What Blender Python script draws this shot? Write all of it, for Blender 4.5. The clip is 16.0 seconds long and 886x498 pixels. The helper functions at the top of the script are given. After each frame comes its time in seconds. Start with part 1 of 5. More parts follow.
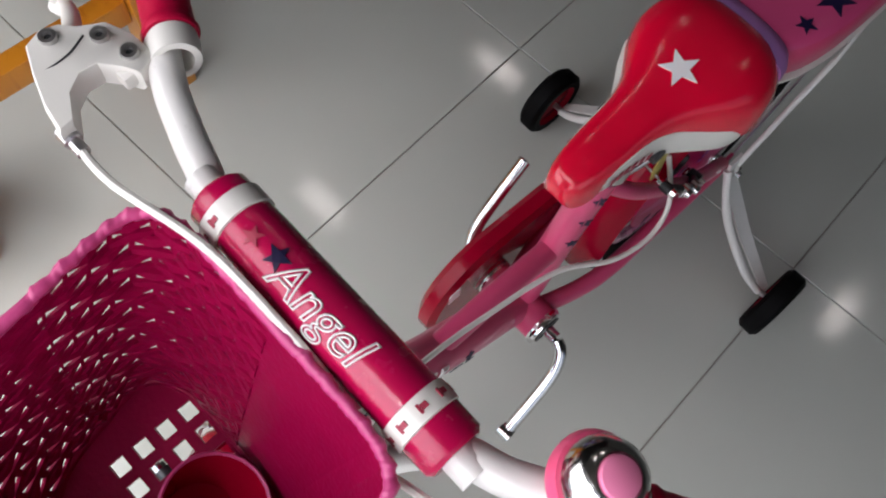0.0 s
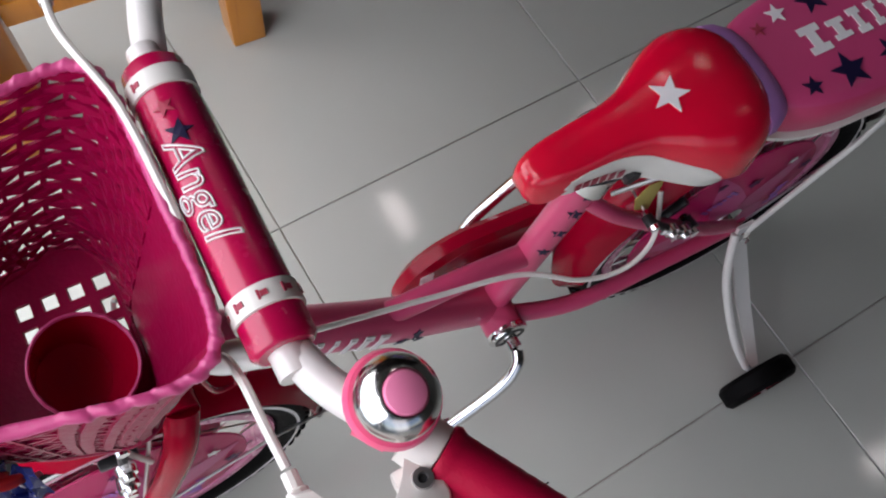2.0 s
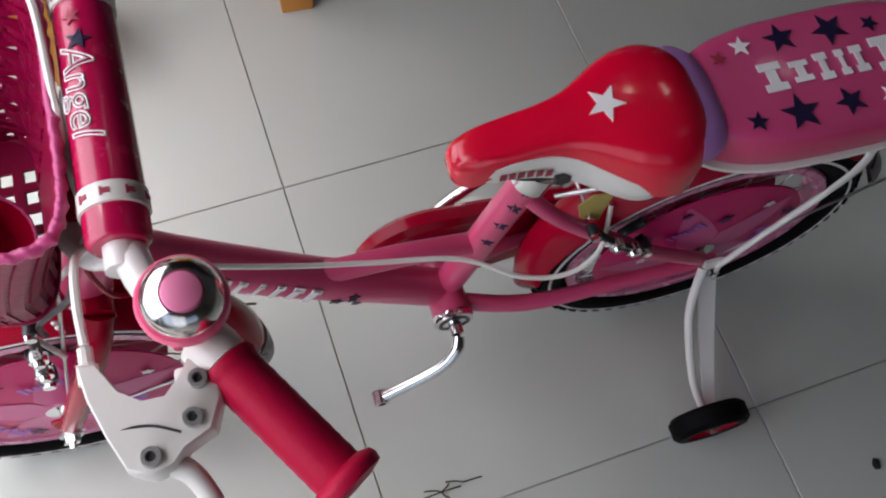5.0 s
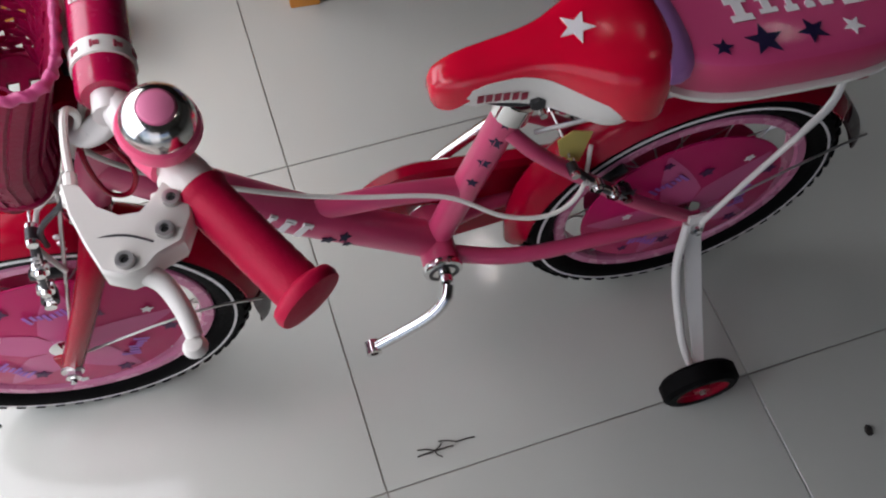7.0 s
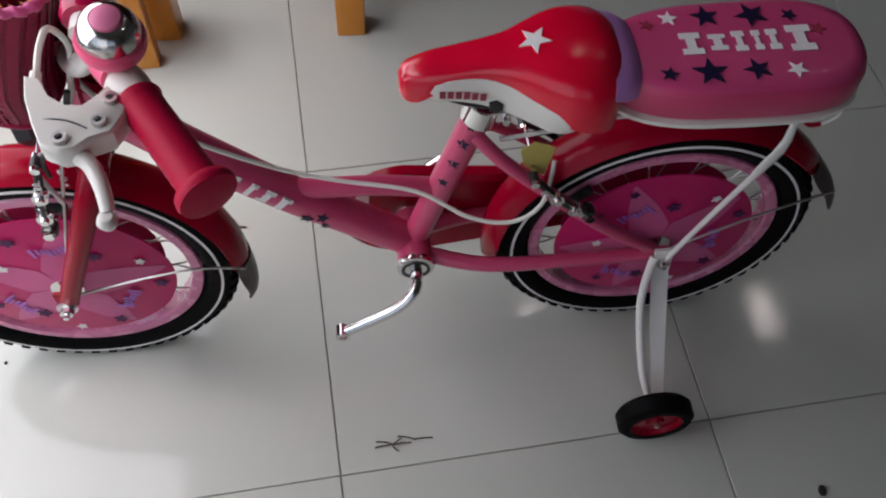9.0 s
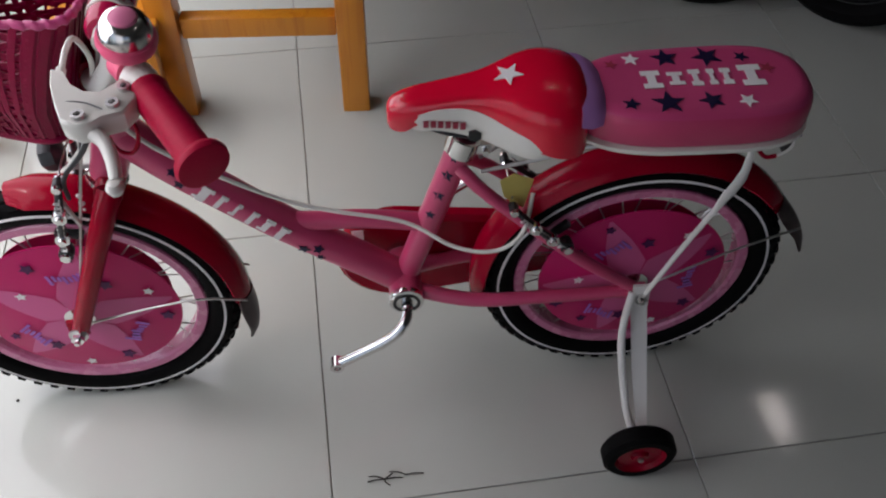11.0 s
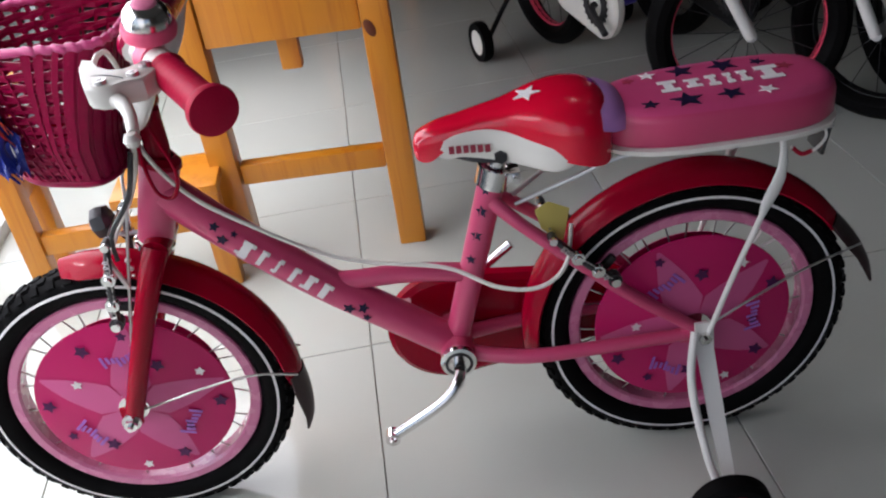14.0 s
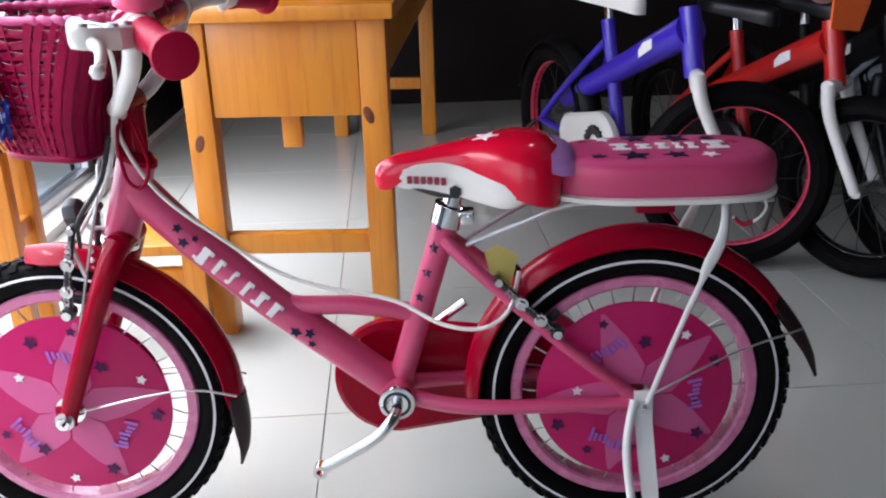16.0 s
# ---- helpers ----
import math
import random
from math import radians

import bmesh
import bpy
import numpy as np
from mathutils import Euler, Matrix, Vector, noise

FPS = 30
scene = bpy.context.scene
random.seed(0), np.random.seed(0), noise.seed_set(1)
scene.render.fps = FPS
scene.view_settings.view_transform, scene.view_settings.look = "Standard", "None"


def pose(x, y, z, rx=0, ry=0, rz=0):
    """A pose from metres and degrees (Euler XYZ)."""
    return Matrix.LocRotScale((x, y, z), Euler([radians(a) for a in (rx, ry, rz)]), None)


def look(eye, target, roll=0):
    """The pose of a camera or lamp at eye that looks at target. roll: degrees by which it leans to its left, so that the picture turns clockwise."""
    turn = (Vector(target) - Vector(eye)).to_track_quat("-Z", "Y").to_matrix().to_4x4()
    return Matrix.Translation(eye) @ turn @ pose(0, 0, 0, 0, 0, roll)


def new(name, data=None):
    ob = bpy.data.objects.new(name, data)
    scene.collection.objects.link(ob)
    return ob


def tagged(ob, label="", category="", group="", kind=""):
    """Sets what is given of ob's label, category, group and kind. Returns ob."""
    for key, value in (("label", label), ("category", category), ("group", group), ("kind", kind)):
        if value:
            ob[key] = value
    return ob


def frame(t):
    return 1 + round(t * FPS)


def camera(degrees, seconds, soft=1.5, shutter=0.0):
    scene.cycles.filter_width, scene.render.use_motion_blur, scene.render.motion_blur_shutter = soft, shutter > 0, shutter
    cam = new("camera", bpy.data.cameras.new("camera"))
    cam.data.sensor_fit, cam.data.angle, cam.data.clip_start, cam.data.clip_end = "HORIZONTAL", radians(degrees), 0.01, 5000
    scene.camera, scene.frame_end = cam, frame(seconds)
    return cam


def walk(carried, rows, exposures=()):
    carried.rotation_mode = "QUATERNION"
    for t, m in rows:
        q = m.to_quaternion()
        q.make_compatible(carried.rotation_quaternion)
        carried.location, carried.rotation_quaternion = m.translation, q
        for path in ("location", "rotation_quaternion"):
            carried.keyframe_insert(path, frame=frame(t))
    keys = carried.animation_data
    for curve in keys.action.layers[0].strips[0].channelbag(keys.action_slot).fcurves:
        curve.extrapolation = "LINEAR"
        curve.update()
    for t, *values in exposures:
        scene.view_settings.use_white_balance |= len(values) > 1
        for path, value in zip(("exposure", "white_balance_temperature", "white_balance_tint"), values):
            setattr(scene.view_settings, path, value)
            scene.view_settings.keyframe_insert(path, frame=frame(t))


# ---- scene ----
cam = camera(52.0, 16.0, soft=2.1)
PATH = [
    (0, (-0.651, -0.146, 1.172), (-0.03, 0.312, -0.673), 9.6),
    (0.5, (-0.628, -0.175, 1.179), (-0.047, 0.357, -0.66), 8.6),
    (1, (-0.612, -0.212, 1.175), (-0.065, 0.386, -0.654), 8.6),
    (1.5, (-0.605, -0.242, 1.168), (-0.067, 0.385, -0.653), 10.9),
    (2, (-0.6, -0.265, 1.17), (-0.078, 0.377, -0.65), 10.7),
    (2.5, (-0.607, -0.272, 1.171), (-0.074, 0.36, -0.651), 9.6),
    (3, (-0.613, -0.273, 1.17), (-0.074, 0.337, -0.657), 8.5),
    (3.5, (-0.598, -0.285, 1.172), (-0.09, 0.356, -0.653), 6),
    (4, (-0.559, -0.309, 1.188), (-0.1, 0.373, -0.635), 7.1),
    (4.2, (-0.536, -0.316, 1.202), (-0.116, 0.357, -0.634), 8.2),
    (6.3, (-0.467, -0.47, 1.175), (-0.138, 0.396, -0.597), 6.5),
    (6.5, (-0.472, -0.481, 1.173), (-0.14, 0.394, -0.594), 6.1),
    (7, (-0.484, -0.507, 1.175), (-0.155, 0.376, -0.589), 4.5),
    (7.5, (-0.465, -0.541, 1.191), (-0.191, 0.366, -0.571), 1.6),
    (8, (-0.415, -0.581, 1.203), (-0.214, 0.374, -0.543), 0.3),
    (8.5, (-0.393, -0.619, 1.198), (-0.203, 0.401, -0.512), 1.8),
    (8.7, (-0.389, -0.634, 1.197), (-0.196, 0.411, -0.498), 2.8),
    (10.8, (-0.351, -0.785, 1.196), (-0.199, 0.459, -0.362), 1.3),
    (11, (-0.36, -0.798, 1.189), (-0.193, 0.495, -0.328), 1.1),
    (11.5, (-0.369, -0.824, 1.17), (-0.199, 0.551, -0.273), -0.6),
    (12, (-0.381, -0.828, 1.158), (-0.212, 0.57, -0.262), -2.2),
    (12.5, (-0.372, -0.818, 1.16), (-0.229, 0.585, -0.258), -3.91),
    (13, (-0.35, -0.845, 1.131), (-0.254, 0.625, -0.222), -5.94),
    (13.5, (-0.331, -0.897, 1.073), (-0.278, 0.673, -0.165), -7.46),
    (14, (-0.324, -0.968, 0.984), (-0.299, 0.71, -0.104), -8.67),
    (14.5, (-0.321, -1.018, 0.908), (-0.314, 0.732, -0.06), -9.525),
    (15, (-0.302, -1.053, 0.859), (-0.304, 0.754, 0.002), -7.915),
    (15.5, (-0.285, -1.071, 0.845), (-0.262, 0.771, 0.066), -4.04),
    (16, (-0.258, -1.094, 0.823), (-0.236, 0.774, 0.111), -1.735),
]
EXPOSURES = [(0.0, 0.5, 6500, 18), (2.0, 0.54, 6400, 20), (4.0, 0.60, 6400, 20), (6.5, 0.50, 6450, 21), (8.0, 0.50, 6500, 21), (11.0, 0.25, 6500, 20), (11.5, 0.68, 6450, 20), (12.0, 0.55, 6450, 21), (12.5, 0.42, 6450, 21), (13.0, 0.5, 6450, 20), (14.0, 0.87, 6400, 19), (15.0, 1.15, 6300, 19), (16.0, 1.42, 6150, 20)]
walk(cam, [(t, look(eye, target, roll)) for t, eye, target, roll in PATH], EXPOSURES)

# ---- world and light ----
world = bpy.data.worlds.new("sky")
scene.world = world
world.use_nodes = True
_n = world.node_tree.nodes
_sky = _n.new("ShaderNodeTexSky")
_sky.sky_type = "NISHITA"
_sky.sun_disc = False
_sky.sun_elevation = radians(63)
_sky.sun_rotation = radians(280)
world.node_tree.links.new(_sky.outputs[0], _n["Background"].inputs[0])
_n["Background"].inputs[1].default_value = 0.05
sun = new("sun", bpy.data.lights.new("sun", "SUN"))
sun.data.energy, sun.data.angle = 0.9, radians(16)
sun.data.color = (1.0, 0.98, 0.96)
sun.matrix_world = look((-4, 0.6, 8), (0, 0, 0))


def area(name, m, sx, sy, power, color=(1, 1, 1)):
    ob = new(name, bpy.data.lights.new(name, "AREA"))
    ob.data.shape, ob.data.size, ob.data.size_y = "RECTANGLE", sx, sy
    ob.data.energy, ob.data.color = power, color
    ob.matrix_world = m
    return ob


# daylight that comes in through the glass front, then two added fills from unseen openings
area("window_daylight", look((-1.26, 0.42, 0.80), (-0.45, 0.38, 0.15)), 2.0, 1.25, 18.5, (0.94, 0.97, 1.0))
# fill lamps added to brighten the near sides; their openings are assumed
area("side_window_daylight", look((-1.27, -1.75, 1.1), (-0.35, 0.0, 0.55)), 1.5, 1.5, 3.2, (0.95, 0.98, 1.0))
area("door_daylight", look((-0.2, -3.7, 1.3), (0.0, 0.5, 0.5)), 2.3, 2.3, 0.4, (0.97, 0.98, 1.0))


# ---- materials ----
def material(name, color, rough=0.4, metal=0.0, coat=0.0, vary=0.08, scale=30.0, bump=0.0, bump_scale=200.0, color2=None, emit=0.0, transmit=0.0, per_object=0.0, spec=0.5):
    m = bpy.data.materials.new(name)
    m.use_nodes = True
    nt = m.node_tree
    b = nt.nodes["Principled BSDF"]
    b.inputs["Roughness"].default_value = rough
    b.inputs["Metallic"].default_value = metal
    b.inputs["Specular IOR Level"].default_value = spec
    b.inputs["Coat Weight"].default_value = coat
    b.inputs["Coat Roughness"].default_value = 0.08
    b.inputs["Transmission Weight"].default_value = transmit
    co = nt.nodes.new("ShaderNodeTexCoord")
    noise_a = nt.nodes.new("ShaderNodeTexNoise")
    noise_a.inputs["Scale"].default_value = scale
    noise_a.inputs["Detail"].default_value = 5
    nt.links.new(co.outputs["Object"], noise_a.inputs["Vector"])
    ramp = nt.nodes.new("ShaderNodeMix")
    ramp.data_type = "RGBA"
    c2 = color2 or tuple(max(0.0, c * (1 - 2.2 * vary)) for c in color)
    ramp.inputs["A"].default_value = (*c2, 1)
    ramp.inputs["B"].default_value = (*[min(1.0, c * (1 + vary)) for c in color], 1)
    nt.links.new(noise_a.outputs["Fac"], ramp.inputs["Factor"])
    out = ramp.outputs["Result"]
    if per_object:
        info = nt.nodes.new("ShaderNodeObjectInfo")
        hsv = nt.nodes.new("ShaderNodeHueSaturation")
        mr = nt.nodes.new("ShaderNodeMapRange")
        mr.inputs["To Min"].default_value = 1 - per_object
        mr.inputs["To Max"].default_value = 1 + per_object
        nt.links.new(info.outputs["Random"], mr.inputs["Value"])
        nt.links.new(mr.outputs["Result"], hsv.inputs["Value"])
        nt.links.new(out, hsv.inputs["Color"])
        out = hsv.outputs["Color"]
    nt.links.new(out, b.inputs["Base Color"])
    noise_r = nt.nodes.new("ShaderNodeTexNoise")
    noise_r.inputs["Scale"].default_value = scale * 4
    noise_r.inputs["Detail"].default_value = 3
    nt.links.new(co.outputs["Object"], noise_r.inputs["Vector"])
    mr2 = nt.nodes.new("ShaderNodeMapRange")
    mr2.inputs["To Min"].default_value = max(0.02, rough * 0.75)
    mr2.inputs["To Max"].default_value = min(1.0, rough * 1.3)
    nt.links.new(noise_r.outputs["Fac"], mr2.inputs["Value"])
    nt.links.new(mr2.outputs["Result"], b.inputs["Roughness"])
    if bump:
        bn = nt.nodes.new("ShaderNodeTexNoise")
        bn.inputs["Scale"].default_value = bump_scale
        nt.links.new(co.outputs["Object"], bn.inputs["Vector"])
        bp = nt.nodes.new("ShaderNodeBump")
        bp.inputs["Strength"].default_value = bump
        bp.inputs["Distance"].default_value = 0.002
        nt.links.new(bn.outputs["Fac"], bp.inputs["Height"])
        nt.links.new(bp.outputs["Normal"], b.inputs["Normal"])
    if emit:
        b.inputs["Emission Color"].default_value = (*color, 1)
        b.inputs["Emission Strength"].default_value = emit
    return m


def wood_material(name, color, dark):
    m = material(name, color, rough=0.38, coat=0.25, vary=0.1, scale=8)
    nt = m.node_tree
    b = nt.nodes["Principled BSDF"]
    co = nt.nodes.new("ShaderNodeTexCoord")
    mp = nt.nodes.new("ShaderNodeMapping")
    mp.inputs["Scale"].default_value = (18, 18, 1.6)
    nt.links.new(co.outputs["Object"], mp.inputs["Vector"])
    wave = nt.nodes.new("ShaderNodeTexNoise")
    wave.inputs["Scale"].default_value = 2.2
    wave.inputs["Detail"].default_value = 6
    wave.inputs["Distortion"].default_value = 1.2
    nt.links.new(mp.outputs["Vector"], wave.inputs["Vector"])
    mix = nt.nodes.new("ShaderNodeMix")
    mix.data_type = "RGBA"
    mix.inputs["A"].default_value = (*dark, 1)
    mix.inputs["B"].default_value = (*color, 1)
    mr = nt.nodes.new("ShaderNodeMapRange")
    mr.inputs["From Min"].default_value = 0.32
    mr.inputs["From Max"].default_value = 0.52
    nt.links.new(wave.outputs["Fac"], mr.inputs["Value"])
    nt.links.new(mr.outputs["Result"], mix.inputs["Factor"])
    nt.links.new(mix.outputs["Result"], b.inputs["Base Color"])
    return m


FRAME_PINK = material("pink_frame_paint", (0.57, 0.058, 0.15), spec=0.45, rough=0.34, coat=0.4, vary=0.06, scale=12)
RED_GLOSS = material("crimson_gloss_plastic", (0.29, 0.001, 0.016), spec=0.12, rough=0.2, coat=0.1, vary=0.08, scale=9)
SADDLE_RED = material("scarlet_vinyl", (0.72, 0.003, 0.030), rough=0.2, coat=0.5, vary=0.05, scale=14, bump=0.05, bump_scale=300)
PAD_PINK = material("magenta_padding", (0.47, 0.002, 0.060), rough=0.25, coat=0.35, vary=0.08, scale=20, bump=0.08, bump_scale=60)
GRIP_RED = material("raspberry_rubber", (0.46, 0.002, 0.038), spec=0.2, rough=0.5, vary=0.06, scale=30, bump=0.15, bump_scale=500)
BASKET_RED = material("magenta_basket_plastic", (0.26, 0.001, 0.039), spec=0.14, rough=0.38, vary=0.12, scale=40, bump=0.2, bump_scale=260)
BASKET_RIM = material("pink_basket_rim_plastic", (0.54, 0.06, 0.20), rough=0.38, vary=0.1, scale=60, bump=0.3, bump_scale=180)
WHITE_PLASTIC = material("white_plastic", (0.74, 0.72, 0.66), rough=0.32, vary=0.04, scale=20)
WHITE_PAINT = material("white_painted_steel", (0.74, 0.72, 0.68), rough=0.3, coat=0.3, vary=0.05, scale=25)
WHITE_PRINT = material("white_print", (0.8, 0.77, 0.76), rough=0.45, vary=0.04)
NAVY_PRINT = material("navy_print", (0.010, 0.006, 0.035), spec=0.3, rough=0.45, vary=0.1)
PLUM_PRINT = material("plum_print", (0.075, 0.006, 0.07), spec=0.3, rough=0.45, vary=0.15)
RED_PRINT = material("dull_red_print", (0.35, 0.03, 0.06), rough=0.5, vary=0.1)
LILAC = material("lilac_plastic", (0.50, 0.22, 0.55), rough=0.38, vary=0.06, scale=20)
SEAT_PINK = material("pink_vinyl", (0.57, 0.058, 0.175), rough=0.34, coat=0.2, vary=0.06, scale=16, bump=0.08, bump_scale=350)
SEAT_SIDE = material("rose_vinyl_side", (0.55, 0.048, 0.135), rough=0.36, coat=0.2, vary=0.08, scale=18, bump=0.08, bump_scale=350)
CHROME = material("chrome", (0.78, 0.77, 0.76), rough=0.09, metal=1.0, vary=0.05, scale=60)
BELL_CHROME = material("soft_chrome", (0.86, 0.84, 0.80), rough=0.16, metal=1.0, vary=0.05, scale=60)
STEEL = material("bright_steel", (0.6, 0.59, 0.58), rough=0.3, metal=1.0, vary=0.12, scale=90)
BLACK_STEEL = material("black_steel", (0.02, 0.02, 0.022), rough=0.35, vary=0.1)
RUBBER = material("tyre_rubber", (0.0035, 0.0033, 0.0035), spec=0.06, rough=0.6, vary=0.2, scale=60, bump=0.15, bump_scale=300)
RIM_PINK = material("pink_painted_rim", (0.60, 0.17, 0.31), rough=0.26, coat=0.5, vary=0.05, scale=12)
DISC_PINK = material("pink_wheel_disc", (0.50, 0.010, 0.110), spec=0.25, rough=0.35, coat=0.05, vary=0.06, scale=14)
DISC_LIGHT = material("pale_pink_disc_print", (0.58, 0.10, 0.25), spec=0.25, rough=0.35, coat=0.05, vary=0.06, scale=14)
PURPLE_PRINT = material("violet_print", (0.36, 0.12, 0.5), rough=0.4, vary=0.1)
BELL_PINK = material("hot_pink_plastic", (0.85, 0.10, 0.22), rough=0.4, vary=0.05)
BUTTON_PINK = material("pale_pink_plastic", (0.82, 0.22, 0.38), rough=0.4, vary=0.05)
FLAP = material("smoked_flap_plastic", (0.02, 0.004, 0.006), spec=0.3, rough=0.35, coat=0.0, vary=0.2)
YELLOW_TAG = material("cream_tag_card", (0.66, 0.54, 0.14), rough=0.6, vary=0.08)
BLUE_PLASTIC = material("blue_film", (0.02, 0.035, 0.26), rough=0.25, vary=0.15)
ORANGE_RED = material("orange_red_film", (0.8, 0.1, 0.05), rough=0.3, vary=0.15)
WOOD = wood_material("orange_varnished_pine", (0.55, 0.205, 0.010), (0.46, 0.148, 0.007))
WOOD_KNOT = material("dark_knot", (0.13, 0.028, 0.005), rough=0.5, vary=0.2)
GROUT = material("grey_grout", (0.36, 0.335, 0.29), rough=0.85, vary=0.2, scale=30)
TILE = material("glazed_floor_tile", (0.455, 0.468, 0.42), rough=0.085, vary=0.035, scale=3.0, bump=0.02, bump_scale=12, per_object=0.03)
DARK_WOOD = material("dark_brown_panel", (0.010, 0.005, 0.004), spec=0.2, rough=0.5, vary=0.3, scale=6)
WALL_PAINT = material("pale_wall_paint", (0.20, 0.195, 0.18), rough=0.8, vary=0.05, scale=3)
ALUMINIUM = material("aluminium_profile", (0.55, 0.56, 0.57), rough=0.35, metal=1.0, vary=0.08)
STONE_SILL = material("white_stone_sill", (0.72, 0.71, 0.68), rough=0.4, vary=0.08, scale=8)
ASPHALT = material("pavement_grey", (0.055, 0.07, 0.08), rough=0.8, vary=0.2, scale=4)
BIKE_PURPLE = material("violet_blue_paint", (0.045, 0.02, 0.42), rough=0.3, coat=0.5, vary=0.06)
BIKE_RED = material("red_paint", (0.55, 0.015, 0.012), rough=0.3, coat=0.5, vary=0.06)
BIKE_ORANGE = material("orange_reflector", (0.95, 0.16, 0.03), rough=0.3, vary=0.05)
BIKE_GREY = material("silver_blue_paint", (0.45, 0.5, 0.55), rough=0.35, coat=0.3, vary=0.06)
BIKE_BLACK = material("black_paint", (0.005, 0.005, 0.006), spec=0.3, rough=0.35, coat=0.05, vary=0.1)
BIKE_GREEN = material("dark_green_paint", (0.05, 0.12, 0.03), rough=0.4, vary=0.1)
HOT_RIM = material("salmon_rim_paint", (0.75, 0.06, 0.12), rough=0.3, coat=0.3, vary=0.05)
LAMP_GLOW = material("fluorescent_tube_glow", (1.0, 0.98, 0.94), rough=0.5, vary=0.0, emit=9.0)
DIRT = material("dry_dirt", (0.03, 0.025, 0.02), rough=0.9, vary=0.3)
GLASS = bpy.data.materials.new("shop_glass")
GLASS.use_nodes = True
_g = GLASS.node_tree.nodes["Principled BSDF"]
_g.inputs["Transmission Weight"].default_value = 1.0
_g.inputs["Roughness"].default_value = 0.02
_g.inputs["Base Color"].default_value = (0.62, 0.72, 0.76, 1)


# ---- mesh builders ----
def smooth_path(pts, steps=6):
    """Catmull-Rom through the points."""
    p = [Vector(q) for q in pts]
    if len(p) < 3:
        return p
    out = []
    for i in range(len(p) - 1):
        a, b, c, d = p[max(i - 1, 0)], p[i], p[i + 1], p[min(i + 2, len(p) - 1)]
        for k in range(steps):
            t = k / steps
            out.append(0.5 * ((2 * b) + (c - a) * t + (2 * a - 5 * b + 4 * c - d) * t * t + (3 * b - a - 3 * c + d) * t ** 3))
    out.append(p[-1])
    return out


def tube(pts, r, seg=12, steps=6, bm=None, flat=1.0, mat=0):
    """A round bar along a smooth path; r may be a pair (start, end)."""
    bm = bm or bmesh.new()
    path = smooth_path(pts, steps)
    n = len(path)
    r0, r1 = r if isinstance(r, tuple) else (r, r)
    rings, up = [], None
    for i, q in enumerate(path):
        d = (path[min(i + 1, n - 1)] - path[max(i - 1, 0)]).normalized()
        if up is None:
            up = Vector((0, 0, 1)) if abs(d.z) < 0.9 else Vector((1, 0, 0))
        up = (up - d * up.dot(d)).normalized()
        side = d.cross(up)
        rr = r0 + (r1 - r0) * i / max(n - 1, 1)
        rings.append([bm.verts.new(q + rr * (math.cos(a) * up + flat * math.sin(a) * side)) for a in (2 * math.pi * k / seg for k in range(seg))])
    for a, b in zip(rings, rings[1:]):
        for k in range(seg):
            bm.faces.new((a[k], a[(k + 1) % seg], b[(k + 1) % seg], b[k])).material_index = mat
    bm.faces.new(rings[0][::-1]).material_index = mat
    bm.faces.new(rings[-1]).material_index = mat
    return bm


def lathe(profile, m=None, seg=32, bm=None, close=False, mat=0):
    """Turn (radius, height) pairs round local z; m places the result."""
    bm = bm or bmesh.new()
    m = m or Matrix()
    rings = []
    for r, h in profile:
        if r < 1e-6:
            rings.append([bm.verts.new(m @ Vector((0, 0, h)))])
        else:
            rings.append([bm.verts.new(m @ Vector((r * math.cos(2 * math.pi * k / seg), r * math.sin(2 * math.pi * k / seg), h))) for k in range(seg)])
    pairs = list(zip(rings, rings[1:])) + ([(rings[-1], rings[0])] if close else [])
    for a, b in pairs:
        for k in range(seg):
            q = (k + 1) % seg
            if len(a) == 1 and len(b) == 1:
                continue
            if len(a) == 1:
                f = (a[0], b[q], b[k])
            elif len(b) == 1:
                f = (a[k], a[q], b[0])
            else:
                f = (a[k], a[q], b[q], b[k])
            bm.faces.new(f).material_index = mat
    return bm


def box(sx, sy, sz, m=None, bevel=0.0, bm=None, mat=0):
    own = bmesh.new()
    bmesh.ops.create_cube(own, size=1.0)
    for v in own.verts:
        v.co = Vector((v.co.x * sx, v.co.y * sy, v.co.z * sz))
    if bevel:
        bmesh.ops.bevel(own, geom=own.edges[:], offset=bevel, segments=2, affect="EDGES", profile=0.6)
    own.transform(m or Matrix())
    if bm is None:
        for f in own.faces:
            f.material_index = mat
        return own
    return merge(bm, own, mat)


def merge(bm, other, mat=None):
    vs = {v: bm.verts.new(v.co) for v in other.verts}
    for f in other.faces:
        g = bm.faces.new([vs[v] for v in f.verts])
        g.material_index = f.material_index if mat is None else mat
    other.free()
    return bm


def loft(sections, bm=None, caps=True, closed=True, mat=0):
    bm = bm or bmesh.new()
    rings = [[bm.verts.new(q) for q in s] for s in sections]
    n = len(rings[0])
    for a, b in zip(rings, rings[1:]):
        for k in range(n if closed else n - 1):
            bm.faces.new((a[k], a[(k + 1) % n], b[(k + 1) % n], b[k])).material_index = mat
    if caps and closed:
        bm.faces.new(rings[0][::-1]).material_index = mat
        bm.faces.new(rings[-1]).material_index = mat
    return bm


def prism(outline, thick, m=None, bm=None, mat=0):
    """A flat plate with the outline (x, y), from z=0 to z=thick."""
    m = m or Matrix()
    return loft([[m @ Vector((x, y, h)) for x, y in outline] for h in (0.0, thick)], bm=bm, mat=mat)


def star(r, inner=0.45, turn=90.0, points=5):
    return [((r if k % 2 == 0 else r * inner) * math.cos(radians(turn) + math.pi * k / points), (r if k % 2 == 0 else r * inner) * math.sin(radians(turn) + math.pi * k / points)) for k in range(2 * points)]


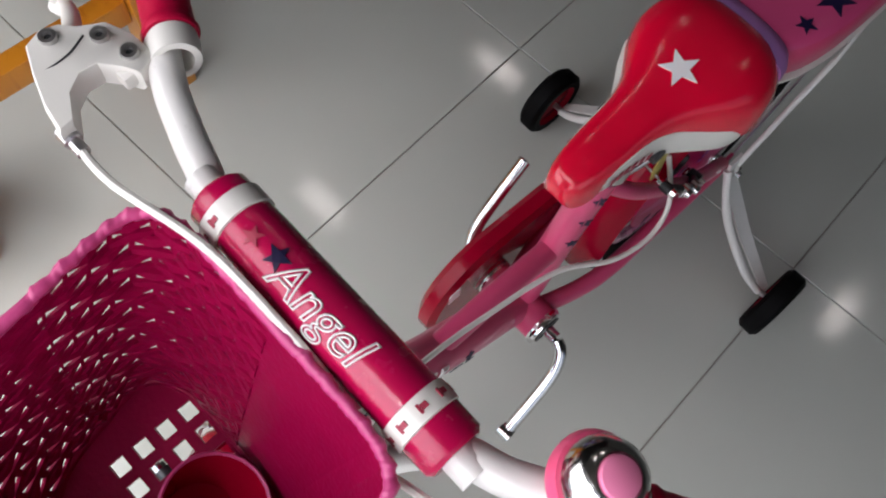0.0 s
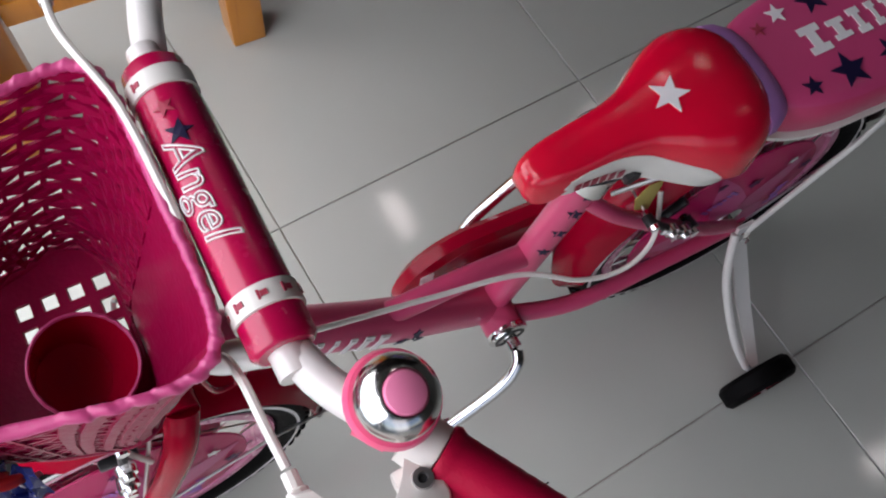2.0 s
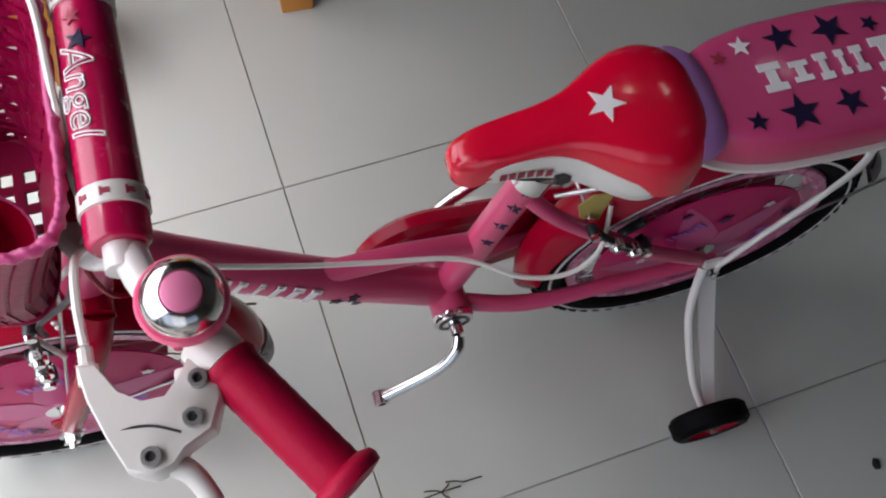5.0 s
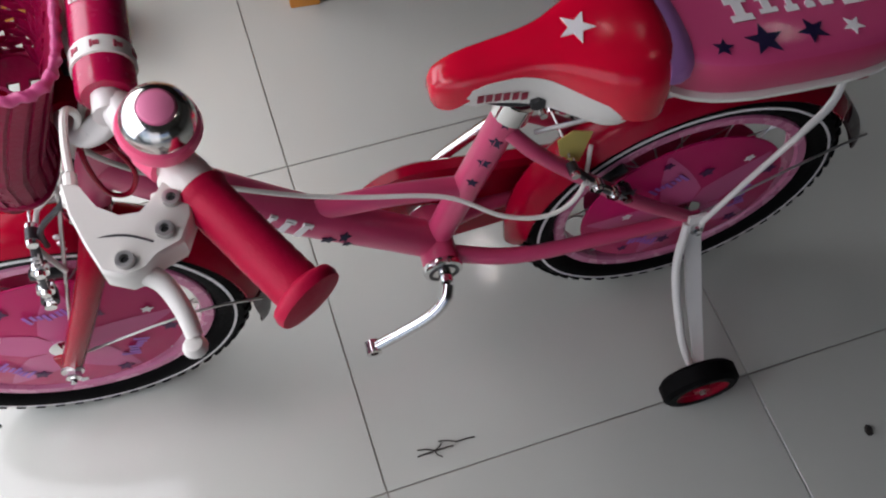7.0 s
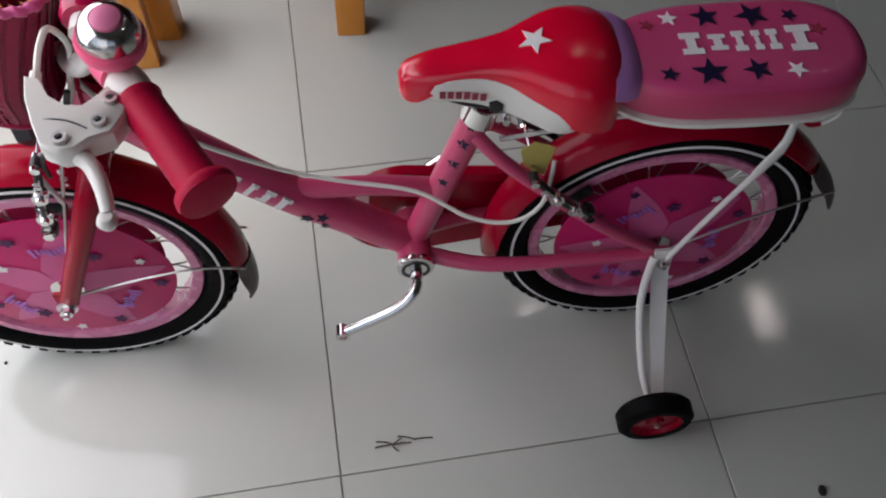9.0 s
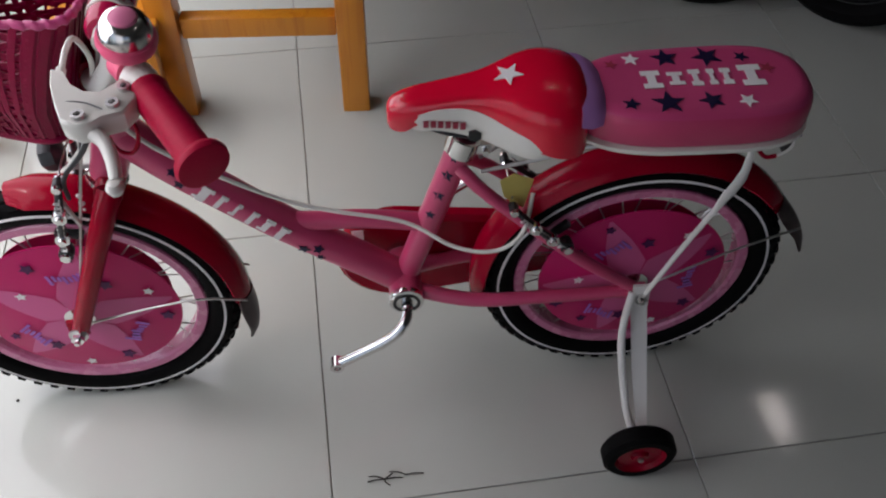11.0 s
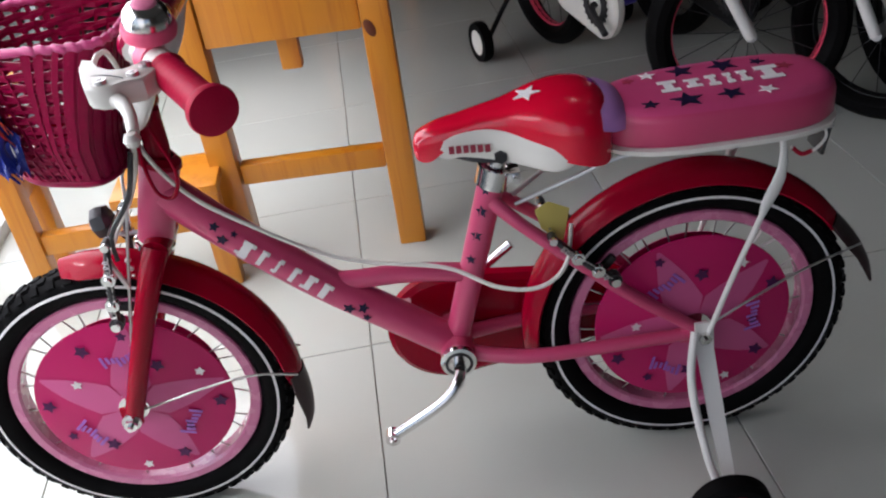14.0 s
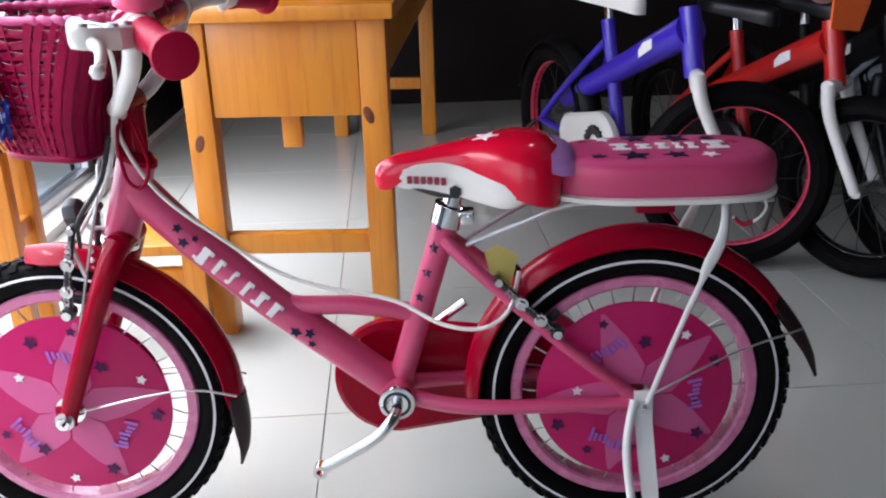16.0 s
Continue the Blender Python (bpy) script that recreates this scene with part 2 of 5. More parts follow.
def shape(name, bm, mats, smooth=True, angle=35):
    bmesh.ops.recalc_face_normals(bm, faces=bm.faces[:])
    me = bpy.data.meshes.new(name)
    bm.to_mesh(me)
    bm.free()
    for m in (mats if isinstance(mats, (list, tuple)) else [mats]):
        me.materials.append(m)
    if smooth:
        me.polygons.foreach_set("use_smooth", [True] * len(me.polygons))
        me.set_sharp_from_angle(angle=radians(angle))
    return me


def part(name, bm, mats, parent, label="", smooth=True, angle=35):
    ob = new(name, shape(name, bm, mats, smooth, angle))
    ob.parent = parent
    return tagged(ob, label) if label else ob


def thing(name, label, category, group="", m=None):
    ob = new(name)
    ob.empty_display_size = 0.05
    if m is not None:
        ob.matrix_world = m
    return tagged(ob, label, category, group)


def single(name, bm, mats, label, category, group="", kind="", smooth=True, m=None):
    ob = new(name, shape(name, bm, mats, smooth))
    if m is not None:
        ob.matrix_world = m
    return tagged(ob, label, category, group, kind)


def along(a, b):
    """A matrix with local z from a towards b, at a."""
    a, b = Vector(a), Vector(b)
    return Matrix.Translation(a) @ (b - a).to_track_quat("Z", "Y").to_matrix().to_4x4()


SIDE = pose(0, 0, 0, 90, 0, 0)   # local z -> -y


# ---- room ----
TILE_SIZE, TILE_TURN = 0.521, 2.2
TILE_AT = pose(0.087, -0.219, 0, 0, 0, TILE_TURN)
ground = single("ground", box(60, 60, 0.1, pose(0, 0, -0.35)), ASPHALT, "grey pavement outside the shop front", "ground", kind="structure")
floor = single("floor", box(7.2, 8.2, 0.1, pose(1.6, 0.0, -0.054)), GROUT, "grey glazed tile floor with dark joints", "floor", kind="structure", smooth=False)

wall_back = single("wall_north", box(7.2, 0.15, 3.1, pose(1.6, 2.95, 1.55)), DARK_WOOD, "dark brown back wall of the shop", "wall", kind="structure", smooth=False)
wall_right = single("wall_east", box(0.15, 8.2, 3.1, pose(5.1, 0.0, 1.55)), WALL_PAINT, "pale painted side wall", "wall", kind="structure", smooth=False)
wall_front = single("wall_south", box(4.2, 0.15, 3.1, pose(3.2, -3.9, 1.55)), WALL_PAINT, "pale painted front wall beside the door opening", "wall", kind="structure", smooth=False)
lintel = single("wall_lintel", box(2.4, 0.15, 0.7, pose(-0.1, -3.9, 2.75)), WALL_PAINT, "pale wall above the open shop door", "wall", kind="structure", smooth=False)
ceiling = single("ceiling", box(7.2, 8.2, 0.12, pose(1.6, 0.0, 3.16)), WALL_PAINT, "plain pale ceiling", "ceiling", kind="structure", smooth=False)

# ---- ceiling lamps ----
def panel_lamp(m):
    t = thing("ceiling_lamp", "short glowing fluorescent lamp on the ceiling", "lamp", "ceiling lamps", m)
    part("housing", box(0.34, 0.13, 0.04, pose(0, 0, -0.02), 0.006), WHITE_PAINT, t)
    for y in (-0.028, 0.028):
        part("fluorescent_tube", tube([(-0.14, y, -0.056), (0.14, y, -0.056)], 0.012, 10), LAMP_GLOW, t, "glowing fluorescent tube")
    for sx in (-0.15, 0.15):
        part("lamp_socket", box(0.02, 0.10, 0.045, pose(sx, 0, -0.055), 0.003), WHITE_PLASTIC, t)
    return t


# ---- the bicycle ----
HUB_F, HUB_R, HUB_Z = -0.745, 0.004, 0.2075
bike = thing("childrens_bicycle", "pink girls' bicycle with basket and training wheels on the tiles", "bicycle", m=pose(0, -0.017, 0, 0, 0, -1.3))


def rot_y(c, r, deg, y=0.0):
    return Vector((c[0] + r * math.cos(radians(deg)), y, c[1] + r * math.sin(radians(deg))))


def wheel(name, hx, parent, phase):
    c = Matrix.Translation((hx, 0, HUB_Z)) @ SIDE
    prof = [(0.149, 0.012), (0.152, 0.0155), (0.1625, 0.0155), (0.1645, 0.013), (0.161, 0.010), (0.161, -0.010), (0.1645, -0.013), (0.1625, -0.0155), (0.152, -0.0155), (0.149, -0.012)]
    rim = part(name, lathe(prof, c, 72, close=True), RIM_PINK, parent, "pink wheel with printed plastic disc")
    tb = lathe([(0.1848 + 0.0222 * math.cos(2 * math.pi * k / 16), 0.0225 * math.sin(2 * math.pi * k / 16)) for k in range(16)], c, 72, close=True)
    for k in range(54):
        a = 360 / 54 * k
        for off, da in ((-0.006, 0), (0.006, 3.3), (-0.0150, 3.3), (0.0150, 0)):
            rr = 0.2058 if abs(off) < 0.01 else 0.2012
            tilt = 0 if abs(off) < 0.01 else (38 if off > 0 else -38)
            mm = Matrix.Translation((hx, 0, HUB_Z)) @ pose(0, 0, 0, 0, -(a + da), 0) @ pose(rr, off, 0, 0, 0, tilt)
            box(0.005, 0.0105, 0.011, mm, bm=tb)
    part("tyre", tb, RUBBER, rim, "black knobbly rubber tyre", angle=30)
    for s in (-1, 1):
        part("sidewall_stripe", lathe([(0.1862, 0.0215 * s), (0.1892, 0.0213 * s), (0.1894, 0.0226 * s), (0.1862, 0.0232 * s)], c, 72, close=True), WHITE_PRINT, rim, "thin white sidewall stripe")
    # printed discs, one on each face
    for s in (-1, 1):
        cd = c @ Matrix.Diagonal((1, 1, 1, 1) if s > 0 else (0.88, 0.88, 1, 1))
        db = lathe([(0.016, 0.031 * s), (0.05, 0.029 * s), (0.10, 0.024 * s), (0.130, 0.0185 * s), (0.1305, 0.0165 * s), (0.10, 0.022 * s), (0.016, 0.029 * s)], cd, 64)

        def lift(r):
            for (r0, h0), (r1, h1) in (((0.016, 0.031), (0.05, 0.029)), ((0.05, 0.029), (0.10, 0.024)), ((0.10, 0.024), (0.131, 0.0183))):
                if r <= r1:
                    return h0 + (h1 - h0) * (r - r0) / (r1 - r0)
            return 0.0183

        # pale rays of a big star
        for k in range(5):
            a = 72 * k + phase
            left, right = [], []
            for r, w in ((0.018, 36), (0.046, 34), (0.066, 20), (0.086, 12), (0.106, 5.5), (0.124, 1)):
                for lst, q in ((left, a - w), (right, a + w)):
                    lst.append(db.verts.new(cd @ Vector((r * math.cos(radians(q)), r * math.sin(radians(q)), s * (lift(r) + 0.0009)))))
            for i in range(5):
                db.faces.new((left[i], left[i + 1], right[i + 1], right[i])).material_index = 1
        # dark little stars and white dots round the disc
        for k in range(12):
            a, r = 30 * k + 14 + phase, (0.105, 0.078, 0.112)[k % 3]
            z = lift(r) + 0.0024
            at = cd @ Matrix.Translation((r * math.cos(radians(a)), r * math.sin(radians(a)), s * z - (0.0006 if s < 0 else 0)))
            prism(star(0.0105 if k % 2 else 0.0075, 0.55, 40 * k), 0.0006, at, db, mat=2 if k % 4 else 4)
        # three violet wordmarks that cannot be read, as bars
        for k in range(3):
            for j in range(7):
                a = 120 * k + 80 + phase
                hgt = (0.022, 0.012, 0.010, 0.015, 0.009, 0.011, 0.018)[j]
                at = cd @ pose(0, 0, 0, 0, 0, a) @ Matrix.Translation((0.078 + 0.002 * math.sin(1.7 * j), -0.020 + 0.0066 * j, s * (lift(0.078) + 0.003))) @ pose(0, 0, 0, 0, 0, 14)
                box(hgt, 0.0040, 0.0006, at, bm=db, mat=3)
        part("wheel_disc", db, [DISC_PINK, DISC_LIGHT, PLUM_PRINT, PURPLE_PRINT, WHITE_PRINT], rim, "pink printed star disc over the spokes", angle=50)
    part("hub", lathe([(0.0, -0.058), (0.0055, -0.058), (0.0055, -0.05), (0.011, -0.05), (0.011, -0.043), (0.006, -0.043), (0.006, -0.034), (0.02, -0.033), (0.02, -0.030), (0.012, -0.026), (0.012, 0.026), (0.02, 0.030), (0.02, 0.033), (0.006, 0.034), (0.006, 0.058), (0.0, 0.058)], c, 20), CHROME, rim, "chromed hub and axle nuts")
    sp = None
    for k in range(28):
        a = 360 / 28 * k
        s = 1 if k % 2 else -1
        mm = Matrix.Translation((hx, 0, HUB_Z)) @ pose(0, 0, 0, 0, -a, 0)
        if sp is None:
            sp = {}
        if s not in sp:
            sp[s] = shape("spoke", tube([(0.02, 0.03 * s, 0.006), (0.153, 0.004 * s, 0.0)], 0.0012, 6, 1), STEEL)
        o = new("spoke", sp[s])
        o.parent = rim
        o.matrix_basis = mm
    return rim


wheel("front_wheel", HUB_F, bike, 8)
wheel("rear_wheel", HUB_R, bike, 40)


def mudguard(name, hx, a0, a1, parent, label, r=0.224, half=0.030):
    secs = []
    n = 30
    for i in range(n + 1):
        a = a0 + (a1 - a0) * i / n
        fade = min(1.0, 0.55 + 0.45 * min(i, n - i) / 2.0)
        ring = []
        for k in range(9):
            u = -1 + 2 * k / 8
            ring.append(rot_y((hx, HUB_Z), r - 0.017 * abs(u) ** 2.6, a, half * fade * u))
        for k in range(8, -1, -1):
            u = -1 + 2 * k / 8
            ring.append(rot_y((hx, HUB_Z), r - 0.0025 - 0.017 * abs(u) ** 2.6, a, (half * fade - 0.002) * u))
        secs.append(ring)
    return part(name, loft(secs), RED_GLOSS, parent, label, angle=50)


def flap(hx, a_top, parent, tip):
    """A cupped dark mud flap that hangs from the guard's end and narrows to a curled point."""
    top = rot_y((hx, HUB_Z), 0.226, a_top)
    tip = Vector(tip)
    run = (tip - top).normalized()
    out = Vector((run.z, 0, -run.x)) * (-1 if run.z < 0 else 1)
    secs = []
    for i in range(13):
        t = i / 12
        bow = 0.008 * math.sin(math.pi * t) - 0.014 * max(0.0, t - 0.75)
        q = top.lerp(tip, t) + out * bow
        w = 0.027 * (1 - t ** 1.4) ** 0.9 + 0.0012
        deep = 0.017 * (1 - t ** 2) * (0.75 + 0.35 * math.sin(math.pi * t)) + 0.0015
        ring = []
        for k in range(9):
            u = -1 + k / 4
            ring.append(q + Vector((0, w * u, 0)) - out * deep * abs(u) ** 2.2)
        for k in range(8, -1, -1):
            u = -1 + k / 4
            ring.append(q + Vector((0, (w - 0.0009) * u, 0)) - out * (deep * abs(u) ** 2.2 + 0.0022))
        secs.append(ring)
    return part("mud_flap", loft(secs), FLAP, parent, "dark smoked plastic mud flap", angle=60)


fm = mudguard("front_mudguard", HUB_F, 98, -4, bike, "glossy crimson front mudguard")
flap(HUB_F, 1, fm, (-0.531, 0.0, 0.096))
rm = mudguard("rear_mudguard", HUB_R, 188, 31, bike, "glossy crimson rear mudguard", r=0.226)
flap(HUB_R, 35, rm, (0.256, 0.0, 0.216))
for s in (-1, 1):
    part("mudguard_stay", tube([(HUB_F, 0.045 * s, HUB_Z), (-0.60, 0.036 * s, 0.235), (-0.523, 0.031 * s, 0.222)], 0.0016, 6, 3), STEEL, fm, "thin wire stay")
    part("mudguard_stay", tube([(HUB_R, 0.046 * s, HUB_Z), (0.12, 0.04 * s, 0.27), (0.214, 0.031 * s, 0.30)], 0.0016, 6, 3), STEEL, rm, "thin wire stay")
# clip and rivets on the guards
for k in range(3):
    part("rivet", lathe([(0, 0.003), (0.003, 0.002), (0.004, 0)], Matrix.Translation(rot_y((HUB_F, HUB_Z), 0.219, 74 - k * 0.1, -0.026) + Vector((0, 0, 0.012 * k - 0.012))) @ SIDE, 10), WHITE_PRINT, fm)

# frame
BB = (-0.311, 0.0, 0.212)
frame_bm = bmesh.new()
tube([(-0.652, 0, 0.440), (-0.613, 0, 0.535)], 0.0215, 20, bm=frame_bm)                                    # head tube
tube([(-0.625, 0, 0.503), (-0.575, 0, 0.446), (-0.517, 0, 0.388), (-0.455, 0, 0.330), (-0.38, 0, 0.268), (-0.315, 0, 0.214)], (0.0235, 0.0225), 20, bm=frame_bm)   # down tube
tube([BB, (-0.236, 0, 0.455)], 0.0165, 18, bm=frame_bm)                                                     # seat tube
tube([(-0.478, 0, 0.352), (-0.44, 0, 0.338), (-0.36, 0, 0.335), (-0.278, 0, 0.322)], 0.0125, 14, bm=frame_bm)  # brace
tube([(-0.311, -0.036, 0.212), (-0.311, 0.036, 0.212)], 0.0225, 20, bm=frame_bm)                            # bottom bracket shell
for s in (-1, 1):
    tube([(-0.243, 0.010 * s, 0.425), (-0.20, 0.030 * s, 0.388), (-0.09, 0.044 * s, 0.288), (HUB_R - 0.004, 0.044 * s, 0.214)], 0.0085, 12, bm=frame_bm)   # seat stay
    tube([(-0.305, 0.018 * s, 0.210), (-0.22, 0.040 * s, 0.203), (-0.1, 0.043 * s, 0.203), (HUB_R, 0.044 * s, 0.206)], (0.011, 0.0085), 12, bm=frame_bm)  # chain stay
    box(0.036, 0.005, 0.03, pose(HUB_R - 0.006, 0.045 * s, 0.2075), 0.002, bm=frame_bm)
bike_frame = part("frame", frame_bm, FRAME_PINK, bike, "pink painted step-through steel frame", angle=40)
part("headset_ring", lathe([(0.022, -0.004), (0.0245, -0.003), (0.0245, 0.003), (0.022, 0.004)], along((-0.655, 0, 0.434), (-0.613, 0, 0.535)), 24), CHROME, bike_frame, "chromed lower headset ring")
part("headset_ring", lathe([(0.016, 0.0), (0.0235, 0.0), (0.0235, 0.006), (0.018, 0.012), (0.016, 0.012)], along((-0.613, 0, 0.535), (-0.604, 0, 0.557)), 24), RED_GLOSS, bike_frame)
for s in (-1, 1):
    part("bearing_cup", lathe([(0.0, 0.0), (0.0235, 0.0), (0.0245, 0.004), (0.0235, 0.0085), (0.018, 0.010), (0.008, 0.010), (0.008, 0.024), (0, 0.024)], Matrix.Translation((-0.311, 0.036 * s, 0.212)) @ pose(0, 0, 0, 90 if s < 0 else -90, 0, 0), 24), CHROME, bike_frame, "chromed bottom bracket cup")
    part("bearing_ring", lathe([(0.0145, 0.0098), (0.0185, 0.0098), (0.0185, 0.0108), (0.0145, 0.0108)], Matrix.Translation((-0.311, 0.036 * s, 0.212)) @ pose(0, 0, 0, 90 if s < 0 else -90, 0, 0), 24, close=True), BLACK_STEEL, bike_frame)

# prints on the frame: plain letter-like blocks for the name, and small stars
def on_tube(a, b, t, r, ang, m_extra=None):
    """A matrix on the side of the bar a-b: local x along the bar, z outwards (ang degrees from -y towards +z)."""
    a, b = Vector(a), Vector(b)
    d = (b - a).normalized()
    side = Vector((0, -1, 0))
    up = d.cross(side).normalized()
    if up.z < 0:
        up = -up
    nrm = (math.cos(radians(ang)) * side + math.sin(radians(ang)) * up).normalized()
    third = nrm.cross(d)
    m = Matrix((d, third, nrm)).transposed().to_4x4()
    m.translation = a.lerp(b, t) + nrm * r
    return m


A1, A2 = (-0.565, 0, 0.436), (-0.445, 0, 0.322)
mark = bmesh.new()
for i, (w, h) in enumerate(((0.020, 0.030), (0.011, 0.026), (0.007, 0.021), (0.011, 0.025), (0.015, 0.021), (0.016, 0.026))):
    t = 0.16 + 0.135 * i
    box(w * 0.55, h * 0.8, 0.0012, on_tube(A1, A2, t, 0.0238, 2), 0.0, bm=mark)
    box(w * 0.85, 0.0055, 0.0012, on_tube(A1, A2, t + 0.012, 0.0242, 22), 0.0, bm=mark)
    if i % 2 == 0:
        box(w * 0.85, 0.005, 0.0012, on_tube(A1, A2, t - 0.012, 0.0242, -18), 0.0, bm=mark)
part("frame_lettering", mark, WHITE_PRINT, bike_frame, "white name lettering shown as plain blocks", smooth=False)
for t, rr, an in ((-0.12, 0.007, 20), (-0.02, 0.008, -5), (0.03, 0.005, 28), (1.08, 0.009, -12), (1.17, 0.008, 14), (1.24, 0.006, -10)):
    part("star_print", prism(star(rr, 0.5, 30), 0.001, on_tube(A1, A2, t, 0.0232, an)), NAVY_PRINT, bike_frame, smooth=False)
for t, rr in ((0.56, 0.007), (0.70, 0.008), (0.83, 0.008), (0.93, 0.006)):
    part("star_print", prism(star(rr, 0.5, 15), 0.001, on_tube(BB, (-0.236, 0, 0.455), t, 0.0162, 30)), NAVY_PRINT, bike_frame, smooth=False)

# fork
fork_bm = bmesh.new()
for s in (-1, 1):
    tube([(-0.646, 0.030 * s, 0.440), (-0.660, 0.049 * s, 0.408), (-0.698, 0.054 * s, 0.315), (-0.741, 0.050 * s, 0.208)], (0.0155, 0.012), 16, bm=fork_bm)
    box(0.026, 0.006, 0.03, pose(HUB_F, 0.047 * s, 0.2075), 0.003, bm=fork_bm)
tube([(-0.648, -0.034, 0.437), (-0.648, 0.034, 0.437)], 0.017, 16, bm=fork_bm)
fork = part("fork", fork_bm, RED_GLOSS, bike, "glossy crimson front fork")
for s in (-1, 1):
    nut_m = Matrix.Translation((HUB_F + 0.003, 0.060 * s, HUB_Z)) @ pose(0, 0, 0, 90 if s < 0 else -90, 0, 0)
    part("axle_washer", lathe([(0, 0.0), (0.0125, 0.0), (0.0125, 0.0022), (0.004, 0.0022)], nut_m, 18), STEEL, fork, "steel axle washer")
    part("axle_nut", lathe([(0, 0.016), (0.0038, 0.016), (0.0042, 0.010), (0.0088, 0.010), (0.0092, 0.002), (0.004, 0.002)], nut_m, 6), CHROME, fork, "chromed axle nut")

# training wheels
for s in (-1, 1):
    bb = bmesh.new()
    tube([(HUB_R - 0.008, 0.056 * s, 0.216), (HUB_R - 0.022, 0.092 * s, 0.160), (HUB_R - 0.017, 0.150 * s, 0.085), (HUB_R - 0.006, 0.185 * s, 0.049)], 0.0055, 10, bm=bb)
    loft([[Vector((HUB_R + 0.004 + dx * w, (y + dy * 0.0022) * s, z)) for dx, dy in ((-1, -1), (1, -1), (1, 1), (-1, 1))] for y, z, w in ((0.054, 0.228, 0.012), (0.061, 0.19, 0.0115), (0.117, 0.12, 0.0105), (0.174, 0.062, 0.0075), (0.187, 0.047, 0.008))], bm=bb)
    arm = part("stabiliser_arm", bb, WHITE_PAINT, bike, "white painted training wheel bracket")
    part("stabiliser_nut", lathe([(0, 0.012), (0.004, 0.012), (0.004, 0.007), (0.009, 0.007), (0.009, 0.0)], Matrix.Translation((HUB_R + 0.004, 0.058 * s, HUB_Z)) @ pose(0, 0, 0, 90 if s < 0 else -90, 0, 0), 6), CHROME, arm)
    c = Matrix.Translation((HUB_R - 0.006, 0.208 * s, 0.0518)) @ pose(0, 0, 0, 90 if s < 0 else -90, 0, 0)
    tw = part("training_wheel", lathe([(0.036, -0.0145), (0.046, -0.0145), (0.0515, -0.009), (0.0515, 0.009), (0.046, 0.0145), (0.036, 0.0145)], c, 32, close=True), RUBBER, bike, "small black plastic training wheel")
    part("wheel_centre", lathe([(0, 0.012), (0.01, 0.012), (0.013, 0.007), (0.031, 0.007), (0.0365, 0.0135), (0.0365, -0.0135), (0.031, -0.007), (0, -0.01)], c, 28), RED_GLOSS, tw, "dark red wheel centre")
    part("axle_bolt", tube([c @ Vector((0, 0, -0.024)), c @ Vector((0, 0, 0.016))], 0.004, 8), STEEL, tw)

# crank and chain case
cr = bmesh.new()
tube([(-0.311, -0.062, 0.212), (-0.318, -0.076, 0.204), (-0.342, -0.086, 0.184), (-0.405, -0.092, 0.149)], 0.0075, 12, bm=cr)
crank = part("crank", cr, CHROME, bike, "chromed crank arm without a pedal")
part("crank_eye", lathe([(0.005, -0.008), (0.0095, -0.008), (0.0095, 0.008), (0.005, 0.008)], Matrix.Translation((-0.41, -0.092, 0.146)) @ SIDE, 14, close=True), CHROME, crank)
crr = tube([(-0.311, 0.07, 0.212), (-0.303, 0.085, 0.222), (-0.28, 0.092, 0.245), (-0.217, 0.098, 0.292)], 0.0075, 12)
part("crank", crr, CHROME, bike, "chromed crank arm without a pedal")


def capsule(x0, z0, r0, x1, z1, r1, n=16):
    out = []
    base = math.atan2(z1 - z0, x1 - x0)
    for k in range(n + 1):
        a = base + math.pi / 2 + math.pi * k / n
        out.append((x0 + r0 * math.cos(a), z0 + r0 * math.sin(a)))
    for k in range(n + 1):
        a = base - math.pi / 2 + math.pi * k / n
        out.append((x1 + r1 * math.cos(a), z1 + r1 * math.sin(a)))
    return out


def case_section(grow, y):
    return [Vector((x, y, z)) for x, z in capsule(-0.316, 0.200, 0.088 + grow, HUB_R - 0.02, 0.207, 0.046 + grow)]


part("chain_case", loft([case_section(-0.008, 0.044), case_section(0, 0.050), case_section(0, 0.064), case_section(-0.010, 0.072)]), RED_GLOSS, bike, "glossy crimson plastic chain case", angle=30)
part("case_sticker", prism([(-0.008, -0.012), (0.008, -0.012), (0.008, 0.012), (-0.008, 0.012)], 0.0008, pose(-0.372, 0.0435, 0.252, 90, 0, 0)), WHITE_PRINT, bike, "small white sticker on the chain case")

# saddle
def saddle_rows():
    return [(-0.326, 0.009, 0.509, 0.493), (-0.320, 0.016, 0.518, 0.488), (-0.306, 0.0214, 0.524, 0.489), (-0.290, 0.0230, 0.528, 0.499), (-0.268, 0.0240, 0.531, 0.508), (-0.238, 0.0255, 0.537, 0.511),
            (-0.212, 0.032, 0.541, 0.507), (-0.190, 0.044, 0.545, 0.500), (-0.165, 0.059, 0.549, 0.492), (-0.140, 0.068, 0.551, 0.484), (-0.116, 0.068, 0.550, 0.477),
            (-0.098, 0.061, 0.545, 0.474), (-0.087, 0.047, 0.538, 0.476), (-0.083, 0.028, 0.530, 0.480)]


def arch(x, hw, top, low, n=14, inset=0.0):
    out = []
    for k in range(n + 1):
        a = math.pi * k / n
        cx, sx = math.cos(a), math.sin(a)
        y = (hw - inset) * math.copysign(abs(cx) ** 0.62, cx)
        z = low + (top - inset - low) * abs(sx) ** 0.55
        out.append(Vector((x, y, z)))
    return out


